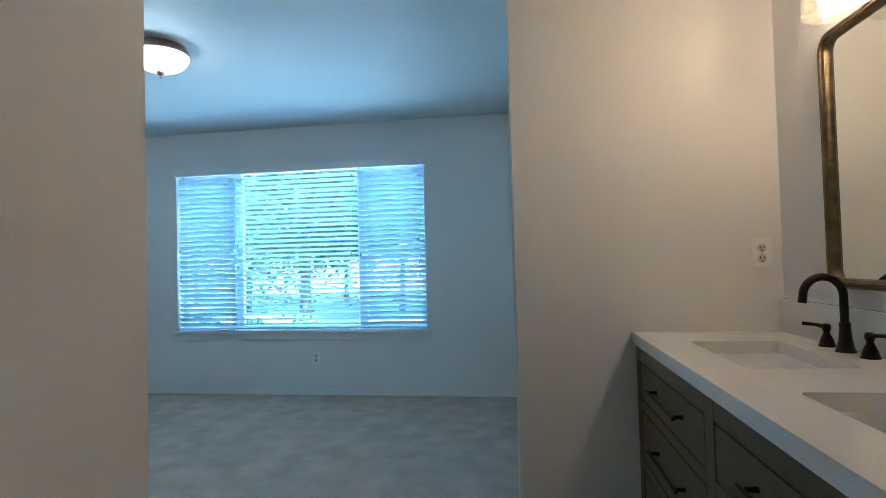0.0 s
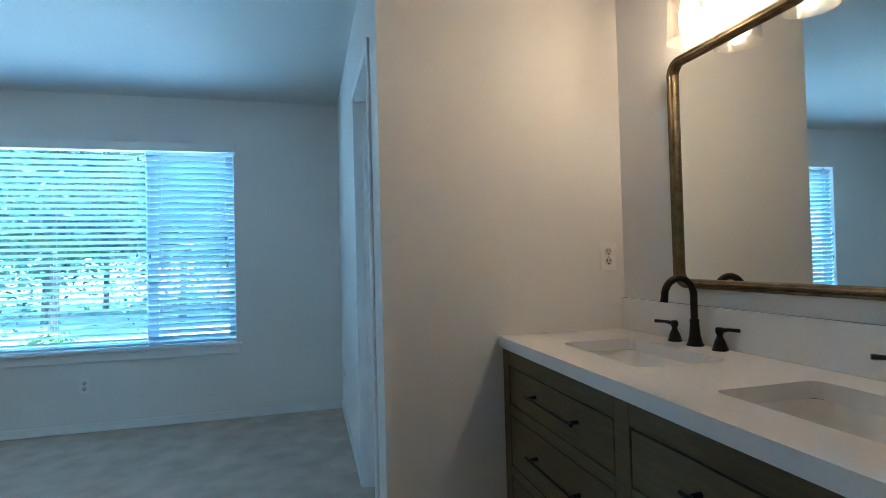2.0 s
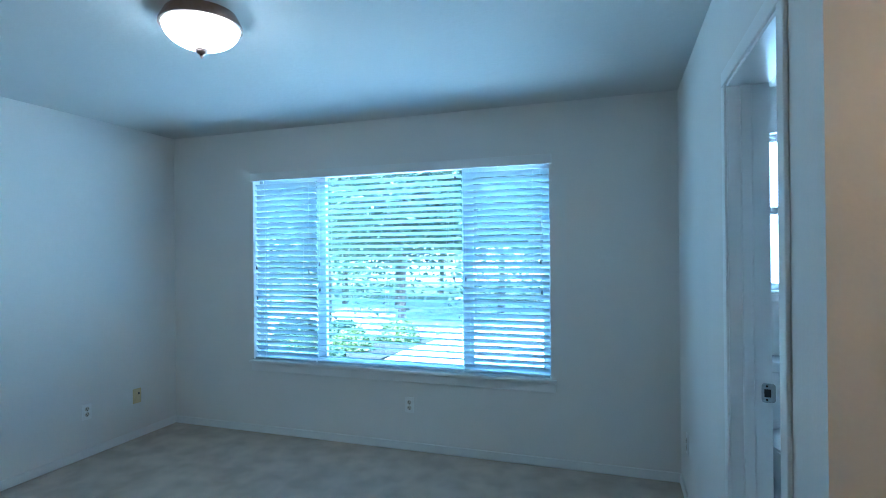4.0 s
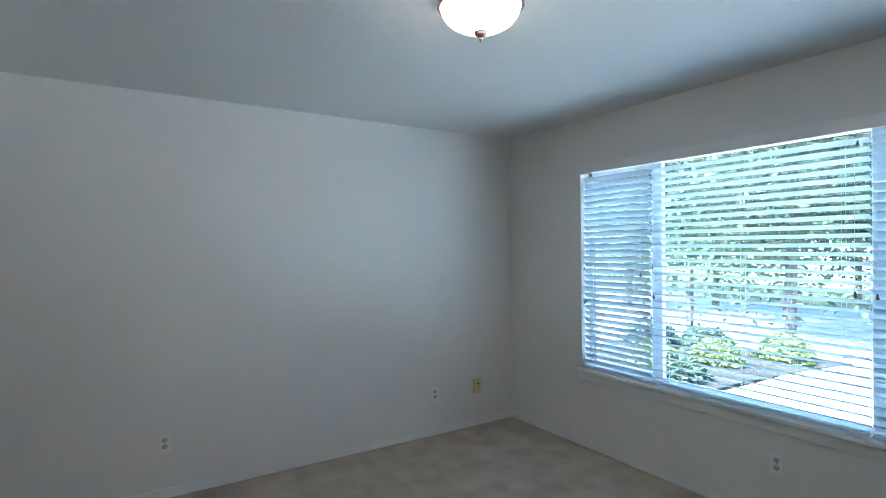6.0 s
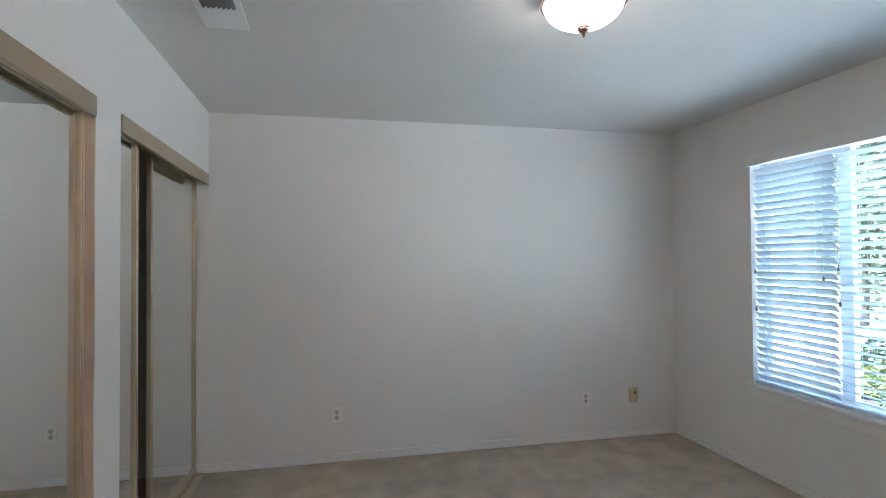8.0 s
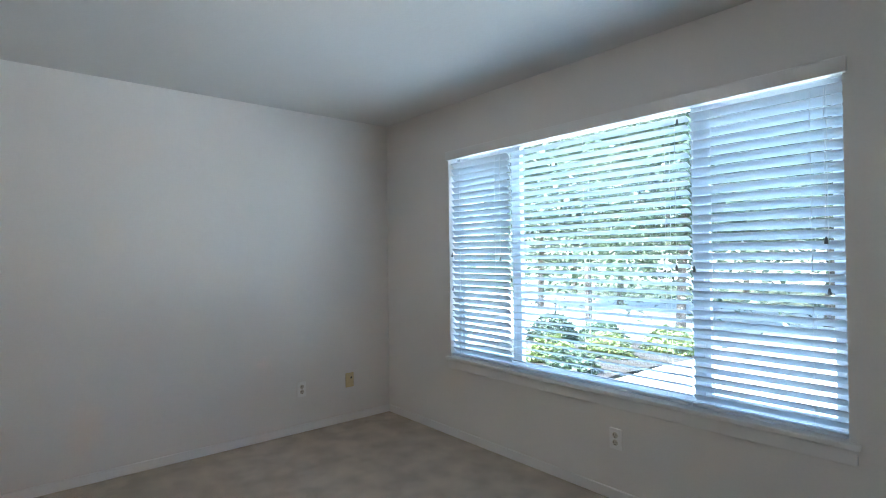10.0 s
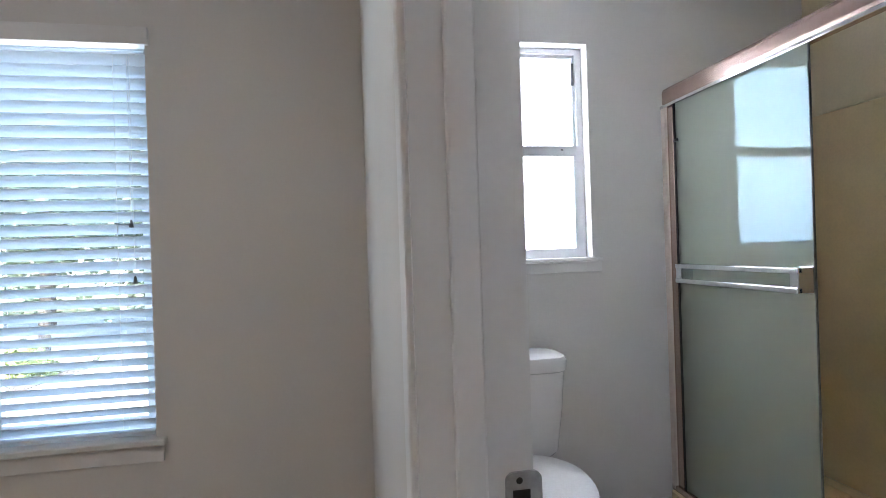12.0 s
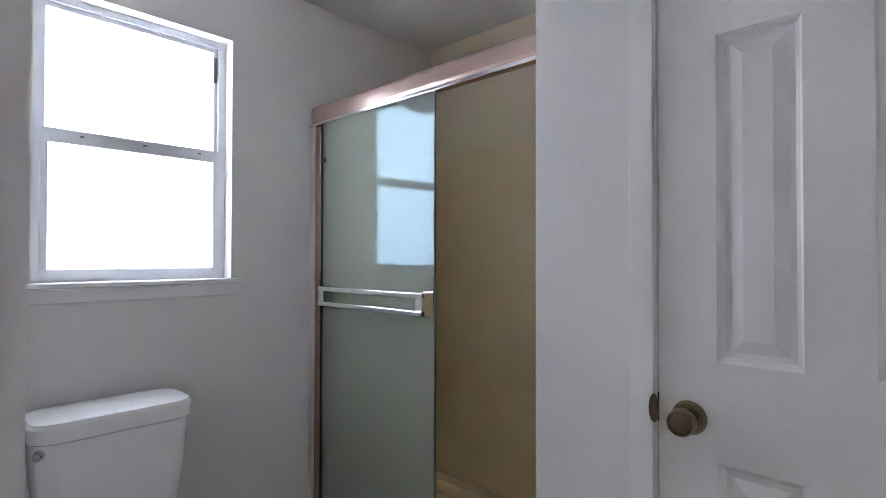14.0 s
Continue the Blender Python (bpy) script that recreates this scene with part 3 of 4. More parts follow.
YF, YR = CLOSET_Y - 0.042, CLOSET_Y - 0.086
closet_door(-4.042, -3.130, YR, "tall mirrored closet door in gold frame, slid shut")
closet_door(-2.812, AX1 - 0.004, YF, "narrow mirrored closet door in gold frame, set behind")
closet_door(CX0 + 0.006, -1.545, YF, "tall mirrored closet door in gold frame beside a jamb")
closet_door(-1.595, CX1 - 0.004, YR, "tall mirrored closet door in gold frame nearest the hall")
for nm, x0, x1 in (("closet_frame", AX0, AX1), ("closet_frame", CX0, CX1)):
    c = thing(nm, ((x0 + x1) / 2, CLOSET_Y - 0.07, 0), "tan painted closet head board, tracks and jamb liners", "closet frame", kind="structure")
    part("head_board", box(bmesh.new(), x0 + 0.002, x1 - 0.002, CLOSET_Y - 0.014, CLOSET_Y + 0.006, 1.972, AZ + 0.002, bev=0.003), TAN, c)
    part("top_track", boxes((x0 + 0.002, x1 - 0.002, CLOSET_Y - 0.133, CLOSET_Y - 0.02, 2.020, AZ), (x0 + 0.002, x1 - 0.002, CLOSET_Y - 0.066, CLOSET_Y - 0.062, 1.998, 2.022), (x0 + 0.002, x1 - 0.002, CLOSET_Y - 0.024, CLOSET_Y - 0.020, 1.985, 2.022)), GOLD, c)
    part("bottom_track", boxes((x0 + 0.002, x1 - 0.002, CLOSET_Y - 0.115, CLOSET_Y - 0.015, 0.0, 0.006), (x0 + 0.002, x1 - 0.002, CLOSET_Y - 0.066, CLOSET_Y - 0.063, 0.006, 0.016)), GOLD, c)
    if x0 > -3:
        part("jamb_liner", boxes((x0 - 0.001, x0 + 0.003, CLOSET_Y - 0.132, CLOSET_Y - 0.002, 0.0, AZ)), LINER, c)
    part("jamb_liner", boxes((x1 - 0.003, x1 + 0.001, CLOSET_Y - 0.132, CLOSET_Y - 0.002, 0.0, AZ)), LINER, c)

# ---- vanity ----
CTZ = 0.885          # counter top
VF = 0.462           # cabinet face
VY1, VY0 = -0.006, -1.630
SINKS = (-0.472, -1.172)
SX0, SX1, SHW, SR = 0.588, 0.868, 0.222, 0.022   # sink opening


def rrect(cx, cy, hx, hy, r, n=5):
    """Points round a rectangle with rounded corners."""
    out = []
    for sx, sy, a0 in ((1, 1, 0), (-1, 1, 90), (-1, -1, 180), (1, -1, 270)):
        for k in range(n + 1):
            a = radians(a0 + 90 * k / n)
            out.append((cx + sx * (hx - r) + r * math.cos(a), cy + sy * (hy - r) + r * math.sin(a)))
    return out


def loft(bm, rings, cap0=True, cap1=True):
    vs = [[bm.verts.new(p) for p in r] for r in rings]
    n = len(vs[0])
    for a, b in zip(vs, vs[1:]):
        for k in range(n):
            bm.faces.new((a[k], a[(k + 1) % n], b[(k + 1) % n], b[k]))
    if cap0:
        bm.faces.new(vs[0])
    if cap1:
        bm.faces.new(vs[-1])
    return bm


van = thing("vanity_cabinet", (0.74, (VY0 + VY1) / 2, 0), "grey-brown stained wooden vanity with six inset drawers", "vanity")
# carcass coloured near-black so the drawer gaps read as deep shade
part("body", boxes((VF + 0.024, VF + 0.034, VY0 + 0.012, VY1 - 0.002, 0.10, CTZ - 0.045), (VAN_X - 0.012, VAN_X - 0.002, VY0 + 0.012, VY1 - 0.002, 0.10, CTZ - 0.045), (VF + 0.034, VAN_X - 0.012, VY0 + 0.012, VY1 - 0.002, 0.10, 0.115), (VF + 0.07, VAN_X - 0.005, VY0 + 0.01, VY1, 0.0, 0.10)), GAP, van)
rows_z = ((0.640, 0.782), (0.412, 0.602), (0.150, 0.374))
cols_y = ((-0.757, -0.066), (-1.512, -0.821))
fbm = bmesh.new()
for y0, y1 in ((-0.066, VY1), (-0.821, -0.757), (VY0, -1.512)):
    box(fbm, VF, VF + 0.022, y0, y1, 0.10, CTZ - 0.042, bev=0.0015, seg=1)
for y0, y1 in cols_y:
    for z0, z1 in ((0.782, CTZ - 0.042), (0.602, 0.640), (0.374, 0.412), (0.10, 0.150)):
        box(fbm, VF + 0.0005, VF + 0.022, y0, y1, z0, z1, bev=0.0015, seg=1)
part("face_frame", fbm, WOOD, van)
for y0, y1 in cols_y:
    for z0, z1 in rows_z:
        g = 0.005
        dr = part("drawer", box(bmesh.new(), VF + 0.001, VF + 0.019, y0 + g, y1 - g, z0 + g, z1 - g, bev=0.002), WOOD, van)
        zc, yc = (z0 + z1) / 2 + 0.008, (y0 + y1) / 2 - 0.022
        hb = bmesh.new()
        tube(hb, [(VF - 0.030, yc - 0.160, zc), (VF - 0.030, yc + 0.160, zc)], 0.0055, 10)
        for dy in (-0.140, 0.140):
            tube(hb, [(VF + 0.002, yc + dy, zc), (VF - 0.030, yc + dy, zc)], [0.007, 0.0045], 10)
        part("handle", hb, BRONZE, dr, "dark bronze bar handle", smooth=True)
        # dark sheet behind the drawer front, painting the shade in its gaps
        part("shadow_gap", boxes((VF + 0.0195, VF + 0.0215, y0 - 0.001, y1 + 0.001, z0 - 0.001, z1 + 0.001)), GAP, dr)
part("side_panel", boxes((VF, VAN_X - 0.005, VY0 - 0.008, VY0, 0.0, CTZ - 0.042)), WOOD, van)

ct = thing("countertop", (0.73, -0.82, CTZ), "polished white quartz countertop with two sink openings", "countertop")
cbm = bmesh.new()
X0, X1, Y0, Y1, Z0, Z1 = 0.447, VAN_X - 0.002, VY0 - 0.02, -0.002, CTZ - 0.040, CTZ
box(cbm, X0, SX0, Y0, Y1, Z0, Z1)
box(cbm, SX1, X1, Y0, Y1, Z0, Z1)
edges = [Y1] + [v for s in SINKS for v in (s + SHW, s - SHW)] + [Y0]
for a, b in zip(edges[0::2], edges[1::2]):
    box(cbm, SX0, SX1, b, a, Z0, Z1)
for s in SINKS:
    for sx, cx in ((1, SX0), (-1, SX1)):
        for sy, cy in ((1, s - SHW), (-1, s + SHW)):
            prof = [(cx, cy)] + [(cx + sx * SR * (1 - math.sin(radians(a))), cy + sy * SR * (1 - math.cos(radians(a)))) for a in range(0, 91, 15)]
            loft(cbm, [[(x, y, Z0) for x, y in prof], [(x, y, Z1) for x, y in prof]])
part("slab", cbm, QUARTZ, ct)
bs = thing("backsplash", (VAN_X - 0.01, -0.82, CTZ), "white quartz backsplash along the vanity wall", "backsplash")
part("strip", box(bmesh.new(), VAN_X - 0.020, VAN_X - 0.001, VY0 - 0.02, -0.003, CTZ, CTZ + 0.126, bev=0.002), QUARTZ, bs)


def sink(y):
    s = thing("sink", ((SX0 + SX1) / 2, y, CTZ - 0.18), "white ceramic undermount sink set in the countertop", "sink", "vanity sinks")
    cx = (SX0 + SX1) / 2
    hx, hy = (SX1 - SX0) / 2 + 0.008, SHW + 0.008
    rings = []
    for z, k, r in ((CTZ - 0.041, 1.0, 0.05), (CTZ - 0.09, 0.985, 0.05), (CTZ - 0.14, 0.94, 0.055), (CTZ - 0.165, 0.84, 0.06), (CTZ - 0.172, 0.5, 0.05)):
        rings.append([(a, b, z) for a, b in rrect(cx, y, hx * k, hy * k, min(r, hx * k * 0.8))])
    part("basin", loft(bmesh.new(), rings, cap0=False), CERAMIC, s, smooth=True)
    part("drain", lathe(bmesh.new(), (cx, y, CTZ - 0.172), (0, 0, 1), [(0, 0.024), (0.003, 0.022), (0.003, 0.0)], 20), BRONZE, s, "dark bronze drain")


def faucet(y):
    f = thing("faucet", (0.948, y, CTZ), "oil-rubbed bronze widespread faucet with arched spout", "faucet", "vanity faucets")
    fx = 0.957
    part("spout_base", lathe(bmesh.new(), (fx, y, CTZ), (0, 0, 1), [(0, 0.027), (0.004, 0.027), (0.007, 0.025), (0.014, 0.022), (0.035, 0.0175), (0.070, 0.0145), (0.078, 0.0150), (0.084, 0.0150), (0.088, 0.0125), (0.088, 0)], 24), BRONZE, f, smooth=True)
    pts = [(fx, y, CTZ + 0.08), (fx, y, CTZ + 0.13), (fx, y, CTZ + 0.165)]
    for a in range(10, 181, 10):
        pts.append((fx - 0.055 + 0.055 * math.cos(radians(a)), y, CTZ + 0.165 + 0.056 * math.sin(radians(a))))
    pts.append((fx - 0.113, y, CTZ + 0.145))
    part("spout", tube(bmesh.new(), pts, [0.0115] * (len(pts) - 2) + [0.0115, 0.0125], 16), BRONZE, f, smooth=True)
    for dy, turn in ((0.102, 1), (-0.102, -1)):
        h = part("handle_base", lathe(bmesh.new(), (fx + 0.004, y + dy, CTZ), (0, 0, 1), [(0, 0.024), (0.004, 0.024), (0.007, 0.0215), (0.016, 0.0195), (0.028, 0.0155), (0.038, 0.0105), (0.046, 0.0085), (0.050, 0.0105), (0.055, 0.0125), (0.066, 0.0125), (0.071, 0.0085), (0.072, 0)], 24), BRONZE, f, smooth=True)
        d = (0.22, -0.97) if turn < 0 else (-0.72, 0.69)
        p0 = Vector((fx + 0.004, y + dy, CTZ + 0.060))
        part("lever", tube(bmesh.new(), [p0, p0 + Vector((d[0] * 0.030, d[1] * 0.030, 0.006)), p0 + Vector((d[0] * 0.064, d[1] * 0.064, 0.007))], [0.0085, 0.0052, 0.0062], 12), BRONZE, h, smooth=True)


for sy in SINKS:
    sink(sy)
for fy in (-0.462, -1.19):
    faucet(fy)

# vanity mirror: a rounded frame swept round a glass
mir = thing("vanity_mirror", (VAN_X, -0.835, 1.07), "large wall mirror in antique bronze frame with rounded corners", "mirror")
MY0, MY1, MZ0, MZ1, MR = -1.330, -0.330, 1.068, 1.867, 0.055
loop = rrect((MY0 + MY1) / 2, (MZ0 + MZ1) / 2, (MY1 - MY0) / 2, (MZ1 - MZ0) / 2, MR, 7)
mcy, mcz = (MY0 + MY1) / 2, (MZ0 + MZ1) / 2


def inset_loop(d):
    return rrect(mcy, mcz, (MY1 - MY0) / 2 - d, (MZ1 - MZ0) / 2 - d, MR - d * 0.85, 7)


fbm = bmesh.new()
prof = ((0.0, 0.002), (0.0, 0.022), (0.003, 0.026), (0.008, 0.026), (0.010, 0.023), (0.013, 0.029), (0.019, 0.029), (0.022, 0.024), (0.027, 0.020), (0.030, 0.012), (0.031, 0.006))
rings = [[(VAN_X - dep, a, b) for a, b in inset_loop(ins)] for ins, dep in prof]
loft(fbm, rings, cap0=False, cap1=False)
part("frame", fbm, GILT, mir, "antique bronze ridged frame")
gbm = bmesh.new()
loft(gbm, [[(VAN_X - 0.003, a, b) for a, b in inset_loop(0.026)], [(VAN_X - 0.008, a, b) for a, b in inset_loop(0.026)]])
part("mirror_glass", gbm, MIRROR, mir, "clear mirror glass")

# vanity light
vl = thing("vanity_light", (VAN_X, -0.835, 2.02), "three-lamp bath bar with clear glass shades, lit", "wall lamp")
part("backplate", box(bmesh.new(), VAN_X - 0.022, VAN_X, -1.107, -0.477, 2.065, 2.125, bev=0.004), BRONZE, vl, "dark bronze backplate")
CLEAR = glass_mat("clear_shade_glass", (0.97, 0.96, 0.93), 0.0, 0.12)
for sy in (-0.542, -0.792, -1.042):
    ax = VAN_X - 0.098
    arm = part("arm", tube(bmesh.new(), [(VAN_X - 0.02, sy, 2.095), (VAN_X - 0.06, sy, 2.10), (ax, sy, 2.085), (ax, sy, 2.058)], 0.008, 10), BRONZE, vl, "dark bronze arm", smooth=True)
    part("socket_cup", lathe(bmesh.new(), (ax, sy, 2.065), (0, 0, -1), [(0, 0.012), (0.006, 0.024), (0.020, 0.026), (0.026, 0.030), (0.026, 0.0)], 20), BRONZE, arm, smooth=True)
    shd = part("shade", lathe(bmesh.new(), (ax, sy, 2.040), (0, 0, -1), [(0.0, 0.030), (0.008, 0.056), (0.022, 0.064), (0.185, 0.070), (0.187, 0.0685), (0.183, 0.067), (0.024, 0.061), (0.010, 0.053), (0.003, 0.028)], 28), CLEAR, vl, "clear glass cylinder shade", smooth=True)
    shd.visible_shadow = False
    part("bulb", lathe(bmesh.new(), (ax, sy, 2.030), (0, 0, -1), [(0.0, 0.013), (0.030, 0.014), (0.055, 0.023), (0.085, 0.030), (0.115, 0.027), (0.135, 0.013), (0.139, 0.0)], 20), BULB_GLOW, vl, "glowing warm bulb", smooth=True)

# ---- bathroom window ----
w = thing("window_2", ((BX0 + BX1) / 2, BATH_Y + 0.1, BZ0), "white two-pane frosted bathroom window with painted sill", "window", kind="structure")
GY0, GY1 = BATH_Y + 0.062, BATH_Y + 0.110
part("window_frame", boxes((BX0, BX0 + 0.03, GY0, GY1, BZ0, BZ1), (BX1 - 0.03, BX1, GY0, GY1, BZ0, BZ1), (BX0 + 0.03, BX1 - 0.03, GY0, GY1, BZ0, BZ0 + 0.026), (BX0 + 0.03, BX1 - 0.03, GY0, GY1, BZ1 - 0.026, BZ1)), ALU, w)
mz = 1.705
part("sash", boxes((BX0 + 0.03, BX0 + 0.052, GY0 - 0.004, GY1 - 0.02, BZ0 + 0.026, mz + 0.028), (BX1 - 0.052, BX1 - 0.03, GY0 - 0.004, GY1 - 0.02, BZ0 + 0.026, mz + 0.028), (BX0 + 0.052, BX1 - 0.052, GY0 - 0.004, GY1 - 0.02, mz - 0.020, mz + 0.028), (BX0 + 0.052, BX1 - 0.052, GY0 - 0.004, GY1 - 0.02, BZ0 + 0.026, BZ0 + 0.046)), ALU, w)
part("sash", boxes((BX0 + 0.03, BX0 + 0.044, GY0 + 0.012, GY1, mz + 0.028, BZ1 - 0.026), (BX1 - 0.044, BX1 - 0.03, GY0 + 0.012, GY1, mz + 0.028, BZ1 - 0.026), (BX0 + 0.044, BX1 - 0.044, GY0 + 0.012, GY1, BZ1 - 0.044, BZ1 - 0.026)), ALU, w)
p = part("pane", boxes((BX0 + 0.048, BX1 - 0.048, GY0 + 0.010, GY0 + 0.014, BZ0 + 0.04, mz - 0.016)), FROST, w, "frosted glass pane")
p = part("pane", boxes((BX0 + 0.04, BX1 - 0.04, GY0 + 0.024, GY0 + 0.028, mz + 0.02, BZ1 - 0.035)), FROST, w, "frosted glass pane")
part("latch", box(bmesh.new(), BX1 - 0.050, BX1 - 0.036, GY0 + 0.000, GY0 + 0.011, 2.02, 2.125, bev=0.002), GREY, w, "grey sash latch")
for lx in (0.52, 0.72, 0.92):
    part("weep_clip", boxes((lx, lx + 0.012, GY0 - 0.006, GY0 - 0.003, mz + 0.006, mz + 0.012)), GREY, w)
part("window_sill", box(bmesh.new(), BX0 - 0.045, BX1 + 0.045, BATH_Y - 0.024, GY0 - 0.001, BZ0 - 0.016, BZ0 + 0.003, bev=0.004), TRIM, w)
part("apron", box(bmesh.new(), BX0 - 0.045, BX1 + 0.040, BATH_Y - 0.013, BATH_Y + 0.002, BZ0 - 0.066, BZ0 - 0.016, bev=0.003), TRIM, w)

# ---- toilet ----
TX = 0.570
to = thing("toilet", (TX, 2.3, 0), "white ceramic two-piece toilet with closed seat", "toilet")


def ringz(z, cx, cy, hx, hy, r):
    return [(a, b, z) for a, b in rrect(cx, cy, hx, hy, r, 6)]


tc = BATH_Y - 0.152
part("tank", loft(bmesh.new(), [ringz(0.405, TX, tc, 0.165, 0.085, 0.05), ringz(0.425, TX, tc, 0.184, 0.096, 0.05), ringz(0.60, TX, tc, 0.204, 0.106, 0.05), ringz(0.755, TX, tc, 0.214, 0.111, 0.05)]), CERAMIC, to, smooth=True)
part("tank_lid", loft(bmesh.new(), [ringz(0.750, TX, tc + 0.003, 0.218, 0.112, 0.065), ringz(0.757, TX, tc + 0.003, 0.229, 0.121, 0.072), ringz(0.798, TX, tc + 0.003, 0.231, 0.122, 0.072), ringz(0.812, TX, tc + 0.003, 0.222, 0.114, 0.066), ringz(0.817, TX, tc + 0.003, 0.195, 0.092, 0.055)]), CERAMIC, to, smooth=True)
lv = bmesh.new()
lathe(lv, (TX - 0.201, tc - 0.094, 0.728), (-0.5, -0.87, 0), [(0, 0.015), (0.014, 0.013), (0.022, 0.010), (0.024, 0)], 16)
part("flush_lever", lv, CHROME, to, "chrome flush lever", smooth=True)


def egg(z, cy, hx, hy_front, hy_back, n=36):
    out = []
    for k in range(n):
        a = 2 * math.pi * k / n
        s = math.sin(a)
        out.append((TX + hx * math.cos(a), cy + (hy_back if s > 0 else hy_front) * s, z))
    return out


bc = 2.12
part("bowl", loft(bmesh.new(), [egg(0.0, 2.18, 0.125, 0.20, 0.27), egg(0.04, 2.18, 0.115, 0.19, 0.26), egg(0.18, 2.17, 0.12, 0.20, 0.26), egg(0.30, bc, 0.165, 0.27, 0.30), egg(0.375, bc, 0.182, 0.295, 0.30), egg(0.395, bc, 0.184, 0.30, 0.30)]), CERAMIC, to, smooth=True)
part("seat", loft(bmesh.new(), [egg(0.396, bc, 0.185, 0.305, 0.215), egg(0.414, bc, 0.187, 0.307, 0.215)]), PLATE, to, "white plastic seat", smooth=True)
part("seat_cover", loft(bmesh.new(), [egg(0.416, bc, 0.187, 0.307, 0.215), egg(0.430, bc, 0.186, 0.306, 0.214), egg(0.438, bc, 0.170, 0.285, 0.195), egg(0.440, bc, 0.10, 0.2, 0.12)]), PLATE, to, "white plastic closed seat cover", smooth=True)
part("supply_hose", tube(bmesh.new(), [(TX - 0.16, tc - 0.02, 0.41), (TX - 0.165, tc - 0.03, 0.34), (TX - 0.19, tc + 0.01, 0.24), (TX - 0.19, BATH_Y - 0.012, 0.20)], 0.007, 10), BLACK, to, "dark braided supply hose", smooth=True)

# ---- shower ----
SH = 1.435
TANPAINT = mat("pale_tan_paint", (0.76, 0.65, 0.47), 0.5, var=0.03, scale=2.0, bump=0.15, bump_scale=75)
sh = thing("shower_surround", (1.8, 1.9, 0.1), "tan acrylic shower wall panels", "shower surround")
part("side_panel", boxes((SH + 0.03, 2.19, BATH_Y - 0.014, BATH_Y - 0.002, 0.10, 1.855)), TANWALL, sh)
part("side_panel", boxes((SH + 0.03, 2.19, WING_Y + 0.002, WING_Y + 0.014, 0.10, 1.855)), TANWALL, sh)
part("back_panel", boxes((2.186, 2.198, WING_Y + 0.014, BATH_Y - 0.014, 0.10, 1.855)), TANWALL, sh)
part("upper_panel", boxes((2.190, 2.198, WING_Y + 0.010, BATH_Y - 0.010, 1.857, CEIL_Z - 0.002)), TANPAINT, sh, "pale tan painted strip above the panels")
part("upper_panel", boxes((SH + 0.03, 2.190, WING_Y + 0.002, WING_Y + 0.010, 1.857, CEIL_Z - 0.002)), TANPAINT, sh, "pale tan painted strip above the panels")
tb = thing("shower_pan", (1.8, 1.9, 0), "tan acrylic shower pan with low curb", "shower pan")
tr = bmesh.new()
tcx, tcy = (SH - 0.045 + 2.2) / 2, (WING_Y + BATH_Y) / 2
thx, thy = (2.2 - SH + 0.045) / 2 - 0.003, (BATH_Y - WING_Y) / 2 - 0.004
loft(tr, [ringz(0.0, tcx, tcy, thx, thy, 0.01), ringz(0.09, tcx, tcy, thx, thy, 0.01), ringz(0.098, tcx, tcy, thx - 0.01, thy - 0.01, 0.01), ringz(0.098, tcx, tcy, thx - 0.08, thy - 0.05, 0.06), ringz(0.04, tcx, tcy, thx - 0.10, thy - 0.07, 0.06)])
part("pan", tr, TANWALL, tb, smooth=True)

se = thing("shower_door_frame", (SH, 1.9, 0.10), "sliding glass shower doors in a rosy metal frame, half open", "shower door")
part("header", box(bmesh.new(), SH - 0.034, SH + 0.034, WING_Y + 0.002, BATH_Y - 0.002, 1.902, 1.988, bev=0.020), COPPER, se, "rosy metal header rail")
part("header_lip", box(bmesh.new(), SH - 0.038, SH - 0.030, WING_Y + 0.002, BATH_Y - 0.002, 1.894, 1.908, bev=0.002), CHROME, se)
part("wall_channel", box(bmesh.new(), SH - 0.034, SH + 0.030, BATH_Y - 0.036, BATH_Y - 0.001, 0.10, 1.902, bev=0.005), LINER, se, "pale beige wall channel")
for y0, y1 in ((BATH_Y - 0.078, BATH_Y - 0.036), (WING_Y + 0.001, WING_Y + 0.030)):
    part("jamb", box(bmesh.new(), SH - 0.024, SH + 0.024, y0, y1, 0.10, 1.902, bev=0.003), COPPER, se, "rosy metal wall jamb")
part("bottom_track", box(bmesh.new(), SH - 0.034, SH + 0.034, WING_Y + 0.002, BATH_Y - 0.002, 0.098, 0.125, bev=0.003), COPPER, se)
for nm, x, y0, y1 in (("glass_panel", SH - 0.014, 1.784, 2.500), ("glass_panel", SH + 0.014, 1.862, 2.500)):
    g = part(nm, boxes((x - 0.003, x + 0.003, y0, y1, 0.127, 1.915)), SHOWER_GLASS if x < SH else REAR_GLASS, se, "grey-green tinted glass panel")
    g.visible_shadow = False
    part("edge_trim", boxes((x - 0.0045, x + 0.0045, y0 - 0.003, y0, 0.127, 1.915)), GREY, g)
    part("edge_trim", boxes((x - 0.006, x + 0.006, y1 - 0.012, y1 + 0.002, 0.127, 1.915)), GAP, g)
    part("bumper", boxes((x - 0.012, x - 0.004, y1 - 0.03, y1 - 0.006, 1.725, 1.737)), BLACK, g)
tbar = thing("towel_bar", (SH - 0.06, 2.1, 1.12), "double satin metal towel rail fixed to the glass door", "towel rail")
bx = SH - 0.072
for z in (1.094, 1.158):
    part("rail", box(bmesh.new(), bx - 0.010, bx + 0.010, 1.784, 2.430, z - 0.010, z + 0.010, bev=0.003), SATIN, tbar)
